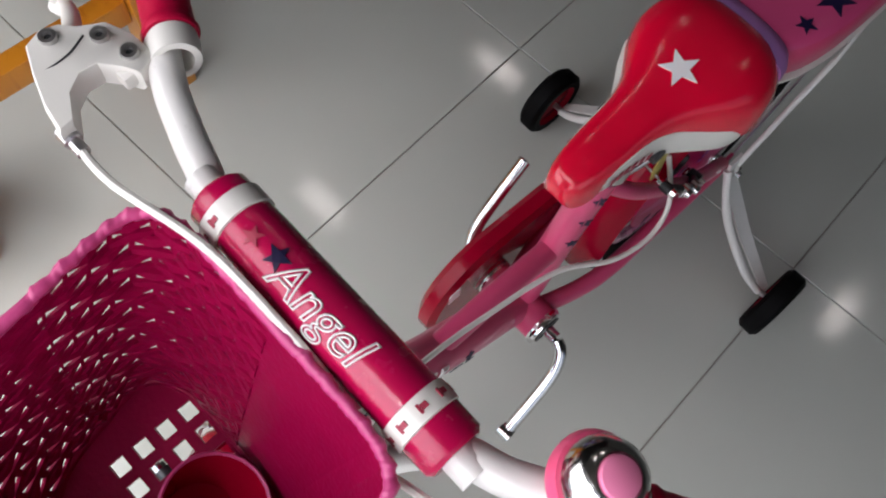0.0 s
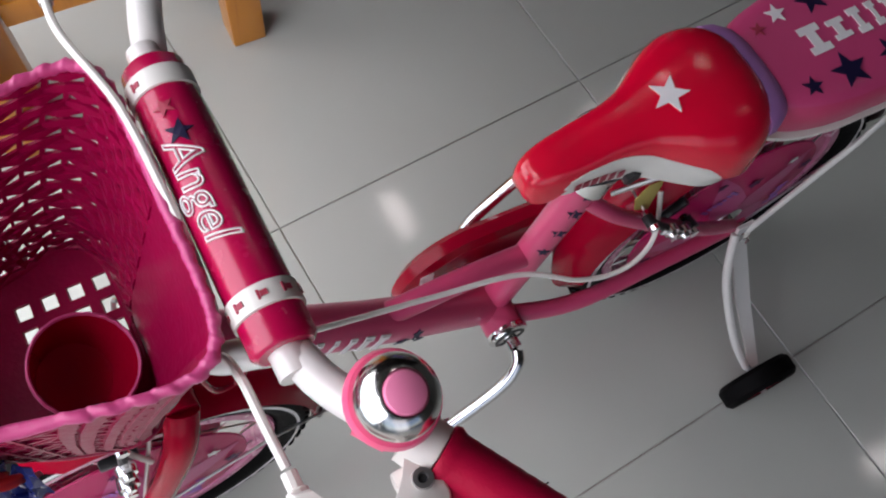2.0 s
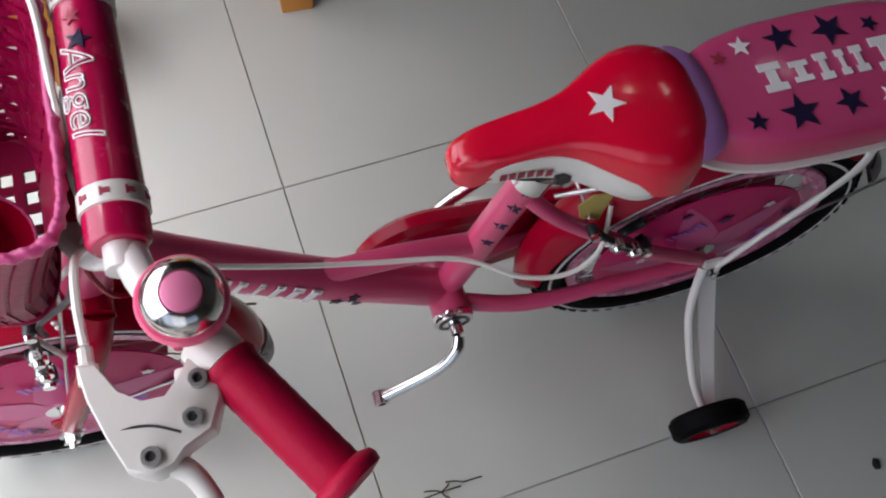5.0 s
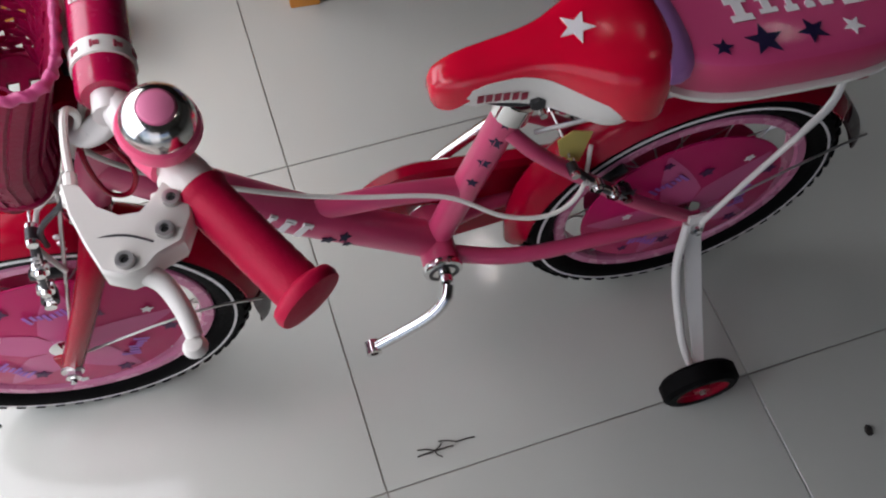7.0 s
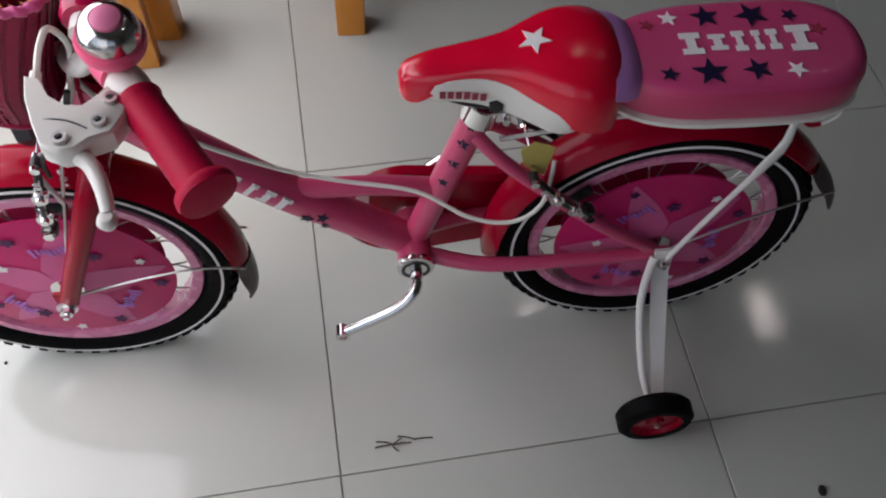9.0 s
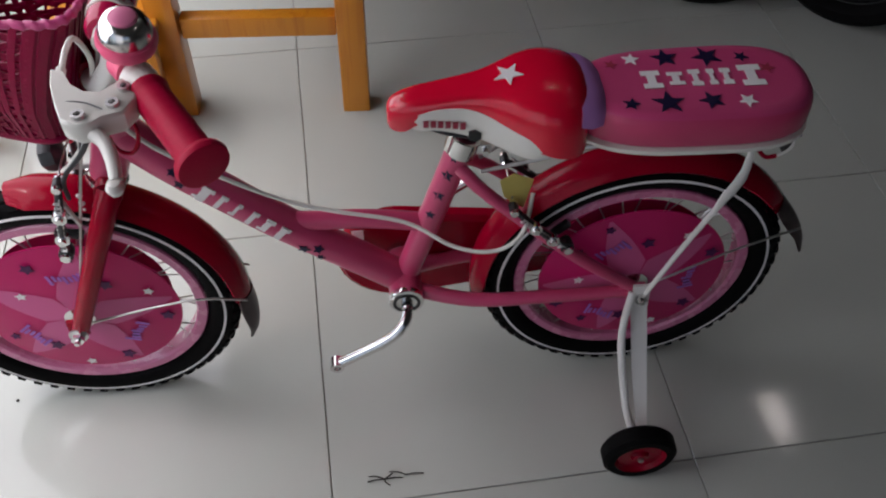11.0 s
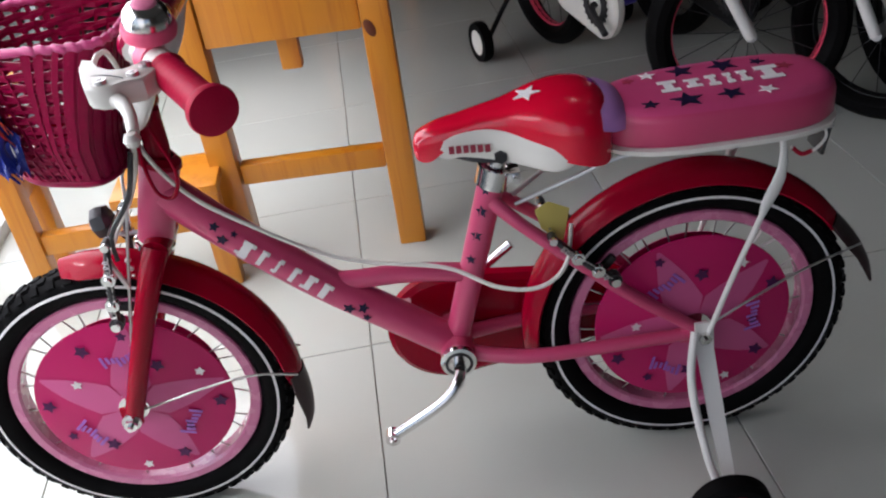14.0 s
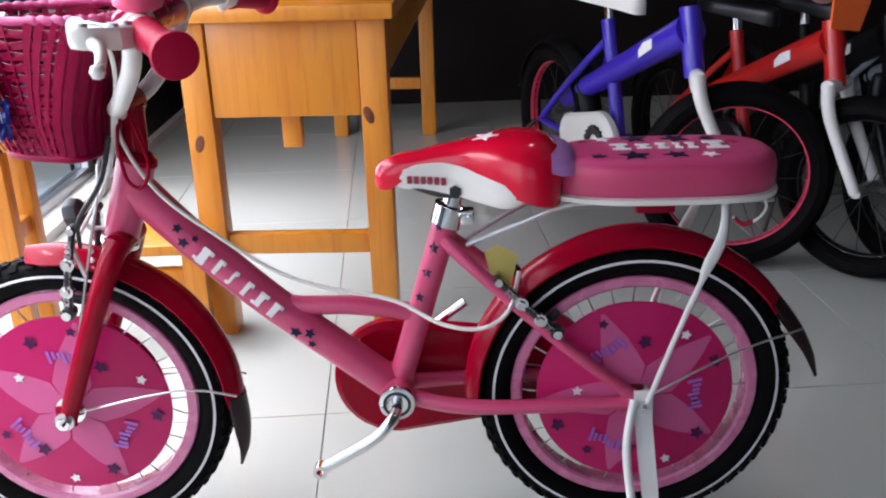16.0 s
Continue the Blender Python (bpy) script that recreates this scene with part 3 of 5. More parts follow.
cover = loft([arch(*q) for q in smooth_path(saddle_rows(), 3)])
saddle = part("saddle", cover, SADDLE_RED, bike, "glossy scarlet vinyl saddle with a white star", angle=60)
base_secs = []
for x, hw, edge, low in smooth_path(((-0.296, 0.0215, 0.502, 0.492), (-0.284, 0.0230, 0.507, 0.489), (-0.268, 0.0240, 0.512, 0.490), (-0.238, 0.0260, 0.514, 0.484), (-0.212, 0.0326, 0.510, 0.479), (-0.190, 0.0446, 0.503, 0.475), (-0.165, 0.0597, 0.496, 0.472), (-0.148, 0.0655, 0.489, 0.474), (-0.136, 0.0660, 0.484, 0.480)), 3):
    base_secs.append([Vector((x, (hw + 0.0008) * sy, z)) for sy, z in ((-0.93, low), (-0.985, low + 0.003), (-1.0, edge), (-0.97, edge + 0.008), (0.97, edge + 0.008), (1.0, edge), (0.985, low + 0.003), (0.93, low))])
part("saddle_base", loft(base_secs), WHITE_PLASTIC, saddle, "white plastic saddle base", angle=50)
letter_bar = shape("saddle_letter", box(0.0060, 0.0008, 0.0095), RED_PRINT, smooth=False)
for k in range(6):
    for sd in (-1, 1):
        o = new("saddle_letter", letter_bar)
        o.parent = saddle
        o.matrix_basis = pose(-0.280 + 0.0088 * k, sd * (0.0252 + 0.00016 * k * k), 0.5015 - 0.0004 * k)
part("saddle_star", prism(star(0.0185, 0.42, 198), 0.0030, pose(-0.180, 0.0, 0.5445, 0, -9, 0)), WHITE_PRINT, saddle, "white printed star", smooth=False)
band = []
for x, hw, t, l in ((-0.100, 0.059, 0.5400, 0.514), (-0.086, 0.057, 0.5390, 0.510), (-0.072, 0.050, 0.533, 0.508), (-0.060, 0.036, 0.524, 0.508)):
    band.append(arch(x, hw, t, l, 18))
part("saddle_band", loft(band), LILAC, saddle, "lilac plastic band round the saddle's back", angle=50)
part("seat_post", tube([(-0.240, 0, 0.44), (-0.222, 0, 0.500)], 0.0125, 16), CHROME, bike, "chromed seat post")
sc = lathe([(0.0168, -0.011), (0.0205, -0.011), (0.0205, 0.011), (0.0168, 0.011)], along((-0.2375, 0, 0.45), (-0.222, 0, 0.500)), 20, close=True)
box(0.018, 0.026, 0.014, pose(-0.214, 0, 0.448), 0.003, bm=sc)
tube([(-0.212, -0.02, 0.448), (-0.212, 0.02, 0.448)], 0.004, 8, bm=sc)
part("seat_clamp", sc, CHROME, bike, "chromed seat clamp")
cl = tube([(-0.228, -0.026, 0.487), (-0.228, 0.026, 0.487)], 0.010, 12)
for s in (-1, 1):
    tube([(-0.305, 0.010 * s, 0.500), (-0.25, 0.022 * s, 0.482), (-0.19, 0.024 * s, 0.480), (-0.12, 0.034 * s, 0.498)], 0.0035, 8, bm=cl)
    tube([(-0.228, 0.027 * s, 0.487), (-0.228, 0.034 * s, 0.487)], 0.008, 6, 1, bm=cl)
part("saddle_clamp", cl, BLACK_STEEL, bike, "black steel saddle rails and clamp")
part("price_tag", prism([(-0.018, -0.006), (0.008, -0.030), (0.020, 0.012), (-0.006, 0.026), (-0.024, 0.020)], 0.001, pose(-0.170, -0.022, 0.394, 84, 0, 12)), YELLOW_TAG, bike, "cream paper tag hanging under the saddle", smooth=False)

# rear seat
def seat_outline(grow, n=40):
    out = []
    for k in range(n):
        a = 2 * math.pi * k / n
        ca, sa = math.cos(a), math.sin(a)
        x = 0.036 + (0.138 + grow) * math.copysign(abs(ca) ** 0.62, ca)
        w = 0.068 + 0.006 * ca
        y = (w + grow) * math.copysign(abs(sa) ** 0.78, sa)
        out.append((x, y))
    return out


RS_LOW, RS_TOP = 0.482, 0.528
cush = loft([[Vector((x, y, z)) for x, y in seat_outline(g)] for g, z in ((-0.004, RS_LOW), (0.0, RS_LOW + 0.006), (0.0, RS_TOP - 0.016), (-0.003, RS_TOP - 0.006), (-0.010, RS_TOP - 0.001), (-0.020, RS_TOP))])
cush.faces.ensure_lookup_table()
for f in cush.faces:
    if f.calc_center_median().z > RS_TOP - 0.010:
        f.material_index = 1
rear_seat = part("rear_seat", cush, [SEAT_SIDE, SEAT_PINK], bike, "pink cushioned rear seat printed with stars", angle=50)
part("seat_base", loft([[Vector((x, y, z)) for x, y in seat_outline(g)] for g, z in ((-0.012, RS_LOW - 0.010), (0.002, RS_LOW - 0.007), (0.003, RS_LOW - 0.001), (-0.004, RS_LOW + 0.001))]), WHITE_PLASTIC, rear_seat, "white plastic seat base")
ZS = RS_TOP + 0.0005
for x, y, r, mt, lab in ((-0.046, -0.040, 0.0105, NAVY_PRINT, ""), (-0.004, -0.040, 0.0195, NAVY_PRINT, ""), (0.045, -0.040, 0.0155, NAVY_PRINT, ""), (0.085, -0.043, 0.0115, WHITE_PRINT, "white star print"),
                        (-0.030, 0.038, 0.011, WHITE_PRINT, "white star print"), (0.010, 0.038, 0.0165, NAVY_PRINT, ""), (0.060, 0.037, 0.0185, NAVY_PRINT, ""), (0.100, 0.034, 0.0095, NAVY_PRINT, ""),
                        (-0.055, 0.030, 0.008, RED_PRINT, ""), (0.124, 0.012, 0.010, RED_PRINT, "")):
    part("star_print", prism(star(r, 0.42, 90 + 360 * x), 0.0008, pose(x, y, ZS)), mt, rear_seat, lab, smooth=False)
blocks = bmesh.new()
for x, w, h in ((0.102, 0.026, 0.036), (0.073, 0.012, 0.028), (0.056, 0.009, 0.027), (0.037, 0.013, 0.028), (0.014, 0.018, 0.022), (-0.014, 0.022, 0.030)):
    box(w * 0.45, h, 0.0008, pose(x, 0.0, ZS + 0.0004), bm=blocks)
    box(w, h * 0.26, 0.0008, pose(x, h * 0.37, ZS + 0.0006), bm=blocks)
    box(w, h * 0.26, 0.0008, pose(x, -h * 0.37, ZS + 0.0006), bm=blocks)
part("seat_lettering", blocks, WHITE_PRINT, rear_seat, "white name lettering shown as plain blocks", smooth=False)

# rear rack that carries the seat
for s in (-1, 1):
    rk = tube([(HUB_R + 0.008, 0.058 * s, 0.208), (0.040, 0.061 * s, 0.300), (0.070, 0.064 * s, 0.388)], 0.0036, 10)
    spoon = ((0.069, 0.064, 0.384, 0.0036, 0.0036), (0.073, 0.0645, 0.398, 0.0070, 0.0026), (0.079, 0.064, 0.412, 0.0088, 0.0022), (0.086, 0.063, 0.426, 0.0080, 0.0022), (0.091, 0.060, 0.440, 0.0058, 0.0026), (0.093, 0.055, 0.455, 0.0042, 0.0036), (0.094, 0.046, 0.472, 0.0040, 0.0040))
    loft([[Vector((x + w * math.cos(b), (y + d * math.sin(b)) * s, z)) for b in (2 * math.pi * k / 10 for k in range(10))] for x, y, z, w, d in spoon], bm=rk)
    part("rack_strut", rk, WHITE_PAINT, bike, "white steel rack strut with a flattened end")
    part("rack_bar", tube([(-0.215, 0.012 * s, 0.418), (-0.15, 0.030 * s, 0.446), (-0.08, 0.040 * s, 0.470), (0.04, 0.045 * s, 0.471), (0.155, 0.040 * s, 0.469)], 0.0026, 8), STEEL, bike, "thin steel rack bar")
part("seat_loop", tube([(0.140, -0.048, 0.476), (0.143, -0.050, 0.462), (0.134, -0.048, 0.449), (0.120, -0.044, 0.443), (0.108, -0.038, 0.450)], 0.0017, 8), WHITE_PAINT, bike, "bent white wire loop under the rear seat")
part("loop_cap", tube([(0.130, -0.047, 0.4465), (0.119, -0.044, 0.443), (0.110, -0.039, 0.449)], 0.0025, 8), RED_GLOSS, bike, "red sleeve on the wire loop")
part("rack_bracket", box(0.05, 0.03, 0.022, pose(0.02, 0, 0.459), 0.004), RED_GLOSS, bike)
part("rear_reflector", box(0.005, 0.040, 0.045, pose(0.160, 0, 0.448, 0, 12, 0), 0.002), BLACK_STEEL, bike, "black rear reflector holder")

# handlebar
CB = (-0.551, -0.006, 0.697)          # middle of the padded crossbar
hb = bmesh.new()
GL, GR = Vector((-0.458, -0.264, 0.690)), Vector((-0.474, 0.256, 0.690))
for s, g in ((-1, GL), (1, GR)):
    tube([(-0.602, 0.010 * s, 0.590), (-0.601, 0.036 * s, 0.596), (-0.586, 0.060 * s, 0.610), (-0.562, 0.080 * s, 0.648), (-0.549, 0.101 * s, 0.689), (-0.540, 0.130 * s, 0.699), (-0.515 - 0.004 * (s + 1), 0.172 * s, 0.700), tuple(g)], 0.0105, 16, bm=hb)
tube([(CB[0], -0.118, CB[2]), (CB[0], 0.105, CB[2])], 0.0105, 12, bm=hb)
handlebar = part("handlebar", hb, WHITE_PAINT, bike, "white painted riser handlebar")
pad = part("crossbar_pad", lathe([(0.008, -0.097), (0.016, -0.097), (0.0190, -0.094), (0.0195, -0.06), (0.0195, 0.06), (0.0190, 0.094), (0.016, 0.097), (0.008, 0.097)], Matrix.Translation(CB) @ SIDE, 28), PAD_PINK, handlebar, "magenta padded crossbar sleeve", angle=45)
for yy in (-0.070, 0.078):
    cb = lathe([(0.0193, -0.007), (0.0207, -0.0065), (0.0207, 0.0065), (0.0193, 0.007)], Matrix.Translation((CB[0], CB[1] + yy, CB[2])) @ SIDE, 28)
    strap = part("pad_strap", cb, WHITE_PLASTIC, handlebar, "white pad strap with little red marks", angle=40)
    if yy < 0:
        dash = box(0.0010, 0.0032, 0.0040, pose(0, 0, -0.001))
        box(0.0010, 0.0055, 0.0016, pose(0, 0, 0.002), bm=dash)
        dash_mesh = shape("strap_mark", dash, RED_PRINT, smooth=False)
    for k in (range(9) if yy < 0 else (3, 4, 5)):
        o = new("strap_mark", dash_mesh)
        o.parent = strap
        o.matrix_basis = Matrix.Translation((CB[0], CB[1] + yy, CB[2])) @ pose(0, 0, 0, 0, -40 * k - 10, 0) @ pose(0.0207, 0, 0)


def letter_mesh(text, size, line, m):
    """Outlined letters: a thin raised line along every contour."""
    cu = bpy.data.curves.new("text", "FONT")
    cu.body, cu.size, cu.align_x, cu.align_y = text, size, "CENTER", "CENTER"
    cu.shear = 0.25
    cu.fill_mode, cu.bevel_depth, cu.bevel_resolution, cu.resolution_u = "NONE", line, 0, 4
    ob = bpy.data.objects.new("text", cu)
    me = bpy.data.meshes.new_from_object(ob)
    bpy.data.objects.remove(ob)
    bm = bmesh.new()
    bm.from_mesh(me)
    bpy.data.meshes.remove(me)
    for _ in range(3):
        bmesh.ops.subdivide_edges(bm, edges=[e for e in bm.edges if abs(e.verts[0].co.y - e.verts[1].co.y) > 0.0022], cuts=2)
    bm.transform(m)
    return bm


def wrap(bm, centre, radius):
    """Lay a flat print (local x along -y of the world, y across) round a bar along y."""
    for v in bm.verts:
        a, h = v.co.y / radius, radius + v.co.z
        v.co = Vector((centre[0] + h * math.sin(a), centre[1] - v.co.x, centre[2] + h * math.cos(a)))
    return bm


part("pad_lettering", wrap(letter_mesh("Angel", 0.029, 0.00068, pose(-0.003, -0.006, 0.0004)), CB, 0.0196), WHITE_PRINT, handlebar, "white script lettering on the pad", smooth=False)
sb = bmesh.new()
prism(star(0.0085, 0.42, 20), 0.0006, None, sb)
sb.transform(pose(-0.038, -0.002, 0.0004))
part("star_print", wrap(sb, CB, 0.0196), NAVY_PRINT, handlebar, "navy printed star", smooth=False)
sb = bmesh.new()
prism(star(0.0065, 0.42, 50), 0.0006, None, sb)
sb.transform(pose(-0.056, -0.004, 0.0004))
part("star_print", wrap(sb, CB, 0.0196), RED_PRINT, handlebar, smooth=False)
st = tube([(-0.615, 0, 0.53), (-0.602, 0, 0.562), (-0.594, 0, 0.596)], 0.0135, 16)
tube([(-0.601, -0.028, 0.596), (-0.601, 0.028, 0.596)], 0.0155, 18, bm=st)
part("stem", st, RED_GLOSS, bike, "glossy crimson handlebar stem")
part("stem_bolt", lathe([(0, 0.008), (0.006, 0.008), (0.007, 0.005), (0.007, 0)], pose(-0.592, 0, 0.612, 0, 12, 0), 8), BLACK_STEEL, bike)

for s, g in ((-1, GL), (1, GR)):
    inner = Vector((-0.515, 0.172 * s, 0.702))
    d = (g - inner).normalized()
    L = (g - inner).length
    st0 = inner + d * 0.018
    gl = L - 0.018
    prof = [(0.0105, 0.0), (0.0165, 0.0), (0.0175, 0.003), (0.0158, 0.007)]
    for k in range(9):
        t = 0.010 + (gl - 0.024) * k / 8
        prof += [(0.01545, t), (0.0157, t + 0.003), (0.01545, t + 0.006)]
    prof += [(0.0155, gl - 0.006), (0.0215, gl - 0.003), (0.0225, gl + 0.001), (0.0215, gl + 0.005), (0.012, gl + 0.007), (0, gl + 0.0075)]
    grip = part("grip", lathe(prof, along(st0, g), 26), GRIP_RED, handlebar, "raspberry rubber grip with a flared end", angle=50)
    # brake lever: clamp, flat body, blade
    def at(x, y, z):
        return Vector((x, y, z)) if s < 0 else Vector((x - 0.014, -y - 0.008, z))

    plate = ((-0.580, -0.173), (-0.571, -0.175), (-0.562, -0.1915), (-0.550, -0.2000), (-0.538, -0.2000), (-0.528, -0.1895), (-0.523, -0.1815), (-0.509, -0.1865), (-0.510, -0.2065), (-0.517, -0.2230), (-0.532, -0.2300), (-0.539, -0.2375), (-0.550, -0.2405), (-0.562, -0.2350), (-0.570, -0.2150), (-0.577, -0.1930))
    mx, my = -0.544, -0.216
    lv = loft([[at(mx + (x - mx) * f, my + (y - my) * f, z - 0.10 * (x + 0.546)) for x, y in plate] for f, z in ((0.93, 0.6925), (1.0, 0.6965), (1.0, 0.7085), (0.985, 0.7115), (0.94, 0.7130))])
    lathe([(0.0105, -0.009), (0.0150, -0.009), (0.0156, 0.0), (0.0150, 0.009), (0.0105, 0.009)], along(inner + d * 0.008, g), 20, close=True, bm=lv)
    box(0.022, 0.022, 0.012, Matrix.Translation(at(-0.522, -0.196, 0.7005)), 0.003, bm=lv)
    lever = part("brake_lever", lv, WHITE_PLASTIC, handlebar, "white plastic brake lever bracket", angle=40)
    blade = tube([at(-0.553, -0.222, 0.700), at(-0.543, -0.232, 0.699), at(-0.533, -0.241, 0.696), at(-0.526, -0.256, 0.690), at(-0.523, -0.270, 0.682)], (0.0078, 0.0056), 12, flat=0.9)
    lathe([(0, -0.0072), (0.005, -0.0055), (0.0074, 0), (0.005, 0.0055), (0, 0.0072)], Matrix.Translation(at(-0.524, -0.275, 0.679)), 14, bm=blade)
    part("lever_blade", blade, WHITE_PLASTIC, lever)
    part("lever_slot", tube([at(-0.566, -0.214, 0.7140), at(-0.556, -0.2135, 0.7138), at(-0.545, -0.2155, 0.7130), at(-0.533, -0.2215, 0.7115)], 0.0008, 5, 3), BLACK_STEEL, lever)
    for q in (at(-0.520, -0.1955, 0.7095), at(-0.526, -0.2155, 0.7100), at(-0.549, -0.231, 0.7125)):
        part("lever_bolt", lathe([(0, 0.0012), (0.0022, 0.0012), (0.0028, 0.0040), (0.0052, 0.0040), (0.0058, 0.0), (0.0058, -0.006)], Matrix.Translation(q), 14), STEEL, lever, "steel socket bolt")
        part("bolt_socket", lathe([(0, 0.0016), (0.0026, 0.0016), (0.0026, 0.0006)], Matrix.Translation(q), 6), BLACK_STEEL, lever)
    tip = at(-0.576, -0.176, 0.7045)
    part("cable_adjuster", lathe([(0.003, -0.006), (0.0058, -0.006), (0.0058, 0.004), (0.0042, 0.005), (0.0042, 0.014), (0.003, 0.014)], along(tip, at(-0.576, -0.15, 0.706)), 10, close=True), STEEL if s > 0 else WHITE_PLASTIC, lever, "cable adjuster")

# bell on the bar
bell_m = Matrix.Translation((-0.519, -0.157, 0.724)) @ pose(0, 0, 0, 12, 8, 0)
bell = part("bell", lathe([(0, -0.003), (0.017, -0.003), (0.0235, 0.001), (0.0248, 0.007), (0.0232, 0.0125), (0.017, 0.0135)], bell_m, 32), BELL_PINK, handlebar, "hot pink and chrome bicycle bell")
part("bell_dome", lathe([(0.0205, 0.012), (0.0215, 0.0135), (0.0212, 0.018), (0.0190, 0.0245), (0.0150, 0.029), (0.0115, 0.0305), (0.0110, 0.029)], bell_m, 36), BELL_CHROME, bell, "chrome bell dome")
part("bell_button", lathe([(0, 0.0345), (0.006, 0.0342), (0.0098, 0.0325), (0.0108, 0.030), (0.0105, 0.027)], bell_m, 28), BUTTON_PINK, bell, "round pink bell button")
part("bell_clamp", lathe([(0.0105, -0.009), (0.0145, -0.009), (0.0145, 0.009), (0.0105, 0.009)], along((-0.524, -0.158, 0.702), (-0.505, -0.186, 0.701)), 20, close=True), BELL_PINK, bell)

# cables
part("brake_cable", tube([(-0.590, 0.158, 0.706), (-0.590, 0.125, 0.711), (-0.577, 0.065, 0.714), (-0.574, 0.010, 0.710), (-0.574, -0.040, 0.692), (-0.580, -0.055, 0.64), (-0.605, -0.040, 0.57), (-0.590, -0.026, 0.505), (-0.525, -0.018, 0.442), (-0.46, -0.012, 0.392), (-0.40, -0.014, 0.368), (-0.31, -0.026, 0.352), (-0.25, -0.052, 0.330), (-0.20, -0.060, 0.326), (-0.165, -0.050, 0.345), (-0.150, -0.02, 0.385)], 0.0027, 8, 8), WHITE_PLASTIC, bike, "white rear brake cable")
part("brake_cable", tube([(-0.576, -0.160, 0.705), (-0.577, -0.135, 0.706), (-0.578, -0.105, 0.694), (-0.584, -0.07, 0.64), (-0.612, -0.040, 0.57), (-0.655, -0.025, 0.51), (-0.690, -0.015, 0.462)], 0.0027, 8, 8), WHITE_PLASTIC, bike, "white front brake cable")
part("brake_cable", tube([(-0.614, -0.050, 0.570), (-0.640, -0.052, 0.530), (-0.682, -0.046, 0.480), (-0.690, -0.040, 0.440)], 0.0028, 8, 6), BLACK_STEEL, bike, "black lower sleeve of the front brake cable")
part("cable_loop", tube([(-0.594, -0.035, 0.60), (-0.606, -0.050, 0.565), (-0.610, -0.056, 0.528), (-0.596, -0.054, 0.518), (-0.580, -0.050, 0.545), (-0.586, -0.04, 0.59)], 0.0022, 8, 6), RED_GLOSS, bike, "thin red cable loop")


def v_brake(cx, cz, ang, parent, label, arm_mat, reach):
    """Two cantilever arms with pads, spring and cable pinch, over the rim at the given angle."""
    for s in (-1, 1):
        base = rot_y((cx, cz), 0.150, ang, 0.044 * s)
        top = rot_y((cx, cz), reach, ang, 0.042 * s)
        mid = base.lerp(top, 0.45)
        arm = tube([base, mid + Vector((0, 0.010 * s, 0)), top], (0.0058, 0.0042), 10)
        lathe([(0, 0.007), (0.009, 0.007), (0.009, 0.0), (0.008, -0.007), (0, -0.007)], Matrix.Translation(base) @ SIDE, 14, bm=arm)
        lathe([(0, 0.006), (0.006, 0.006), (0.006, -0.006), (0, -0.006)], Matrix.Translation(top) @ SIDE, 12, bm=arm)
        a = part("brake_arm", arm, arm_mat, parent, label)
        part("brake_bolt", lathe([(0, 0.011), (0.005, 0.011), (0.0055, 0.006), (0.0055, -0.011), (0, -0.011)], Matrix.Translation(top) @ SIDE, 10), CHROME, a)
        part("brake_bolt", lathe([(0, 0.013), (0.006, 0.013), (0.0065, 0.006), (0.0065, -0.011), (0, -0.011)], Matrix.Translation(base) @ SIDE, 10), CHROME, a)
        coil = [base.lerp(top, 0.12 + 0.76 * q / 40) + Vector((0.004 * math.cos(1.9 * q), 0.013 * s, 0.004 * math.sin(1.9 * q))) for q in range(41)]
        part("brake_spring", tube(coil, 0.0008, 5, 2), STEEL, a, "bright steel return spring")
        for q in (0.30, 0.62):
            part("brake_nut", lathe([(0, 0.008), (0.0045, 0.008), (0.0055, 0.004), (0.0085, 0.004), (0.0085, -0.004), (0, -0.004)], Matrix.Translation(base.lerp(top, q) + Vector((0, 0.010 * s, 0))) @ pose(0, 0, 0, 90 if s < 0 else -90, 0, 0), 12), CHROME, a)
        part("brake_pad", box(0.034, 0.010, 0.010, Matrix.Translation(rot_y((cx, cz), 0.160, ang, 0.024 * s)) @ pose(0, 0, 0, 0, 90 - ang, 0), 0.003), BLACK_STEEL, a)
    a, b = rot_y((cx, cz), reach, ang, -0.046), rot_y((cx, cz), reach, ang, 0.046)
    part("brake_wire", tube([a, (a + b) / 2 + Vector((0, 0, 0.006)), b], 0.0014, 6), STEEL, parent)


v_brake(HUB_F, HUB_Z, 79, bike, "black steel front brake arm", BLACK_STEEL, 0.262)
v_brake(HUB_R, HUB_Z, 136, bike, "black steel rear brake arm", BLACK_STEEL, 0.252)
part("brake_noodle", tube([(-0.690, -0.015, 0.462), (-0.697, -0.024, 0.448), (-0.70, -0.038, 0.44), (-0.685, -0.05, 0.405)], 0.0026, 8), WHITE_PLASTIC, bike)

# basket
BK_N = 44


def basket_at(deg, t, push=0.0):
    """A point of the wall: deg round, t from bottom 0 to top 1."""
    ca, sa = math.cos(radians(deg)), math.sin(radians(deg))
    a, b = 0.066 + 0.022 * t + push, 0.082 + (0.027 if sa < 0 else 0.019) * t + push
    cx, cy = -0.686 + 0.002 * t, 0.006 + 0.004 * t
    square = 0.42 + 0.16 * (1 - t) - (0.15 * t if ca > 0 else 0.0)
    x = math.copysign(abs(ca) ** square, ca)
    y = math.copysign(abs(sa) ** (square + 0.04), sa)
    if ca > 0:
        a = 0.053 + 0.055 * t + push
    y *= 0.88 + 0.16 * x if sa > 0 else 1.04 - 0.46 * ((1 - x) / 2) ** 1.4
    return Vector((cx + a * x, cy + b * y, 0.553 + 0.152 * t))


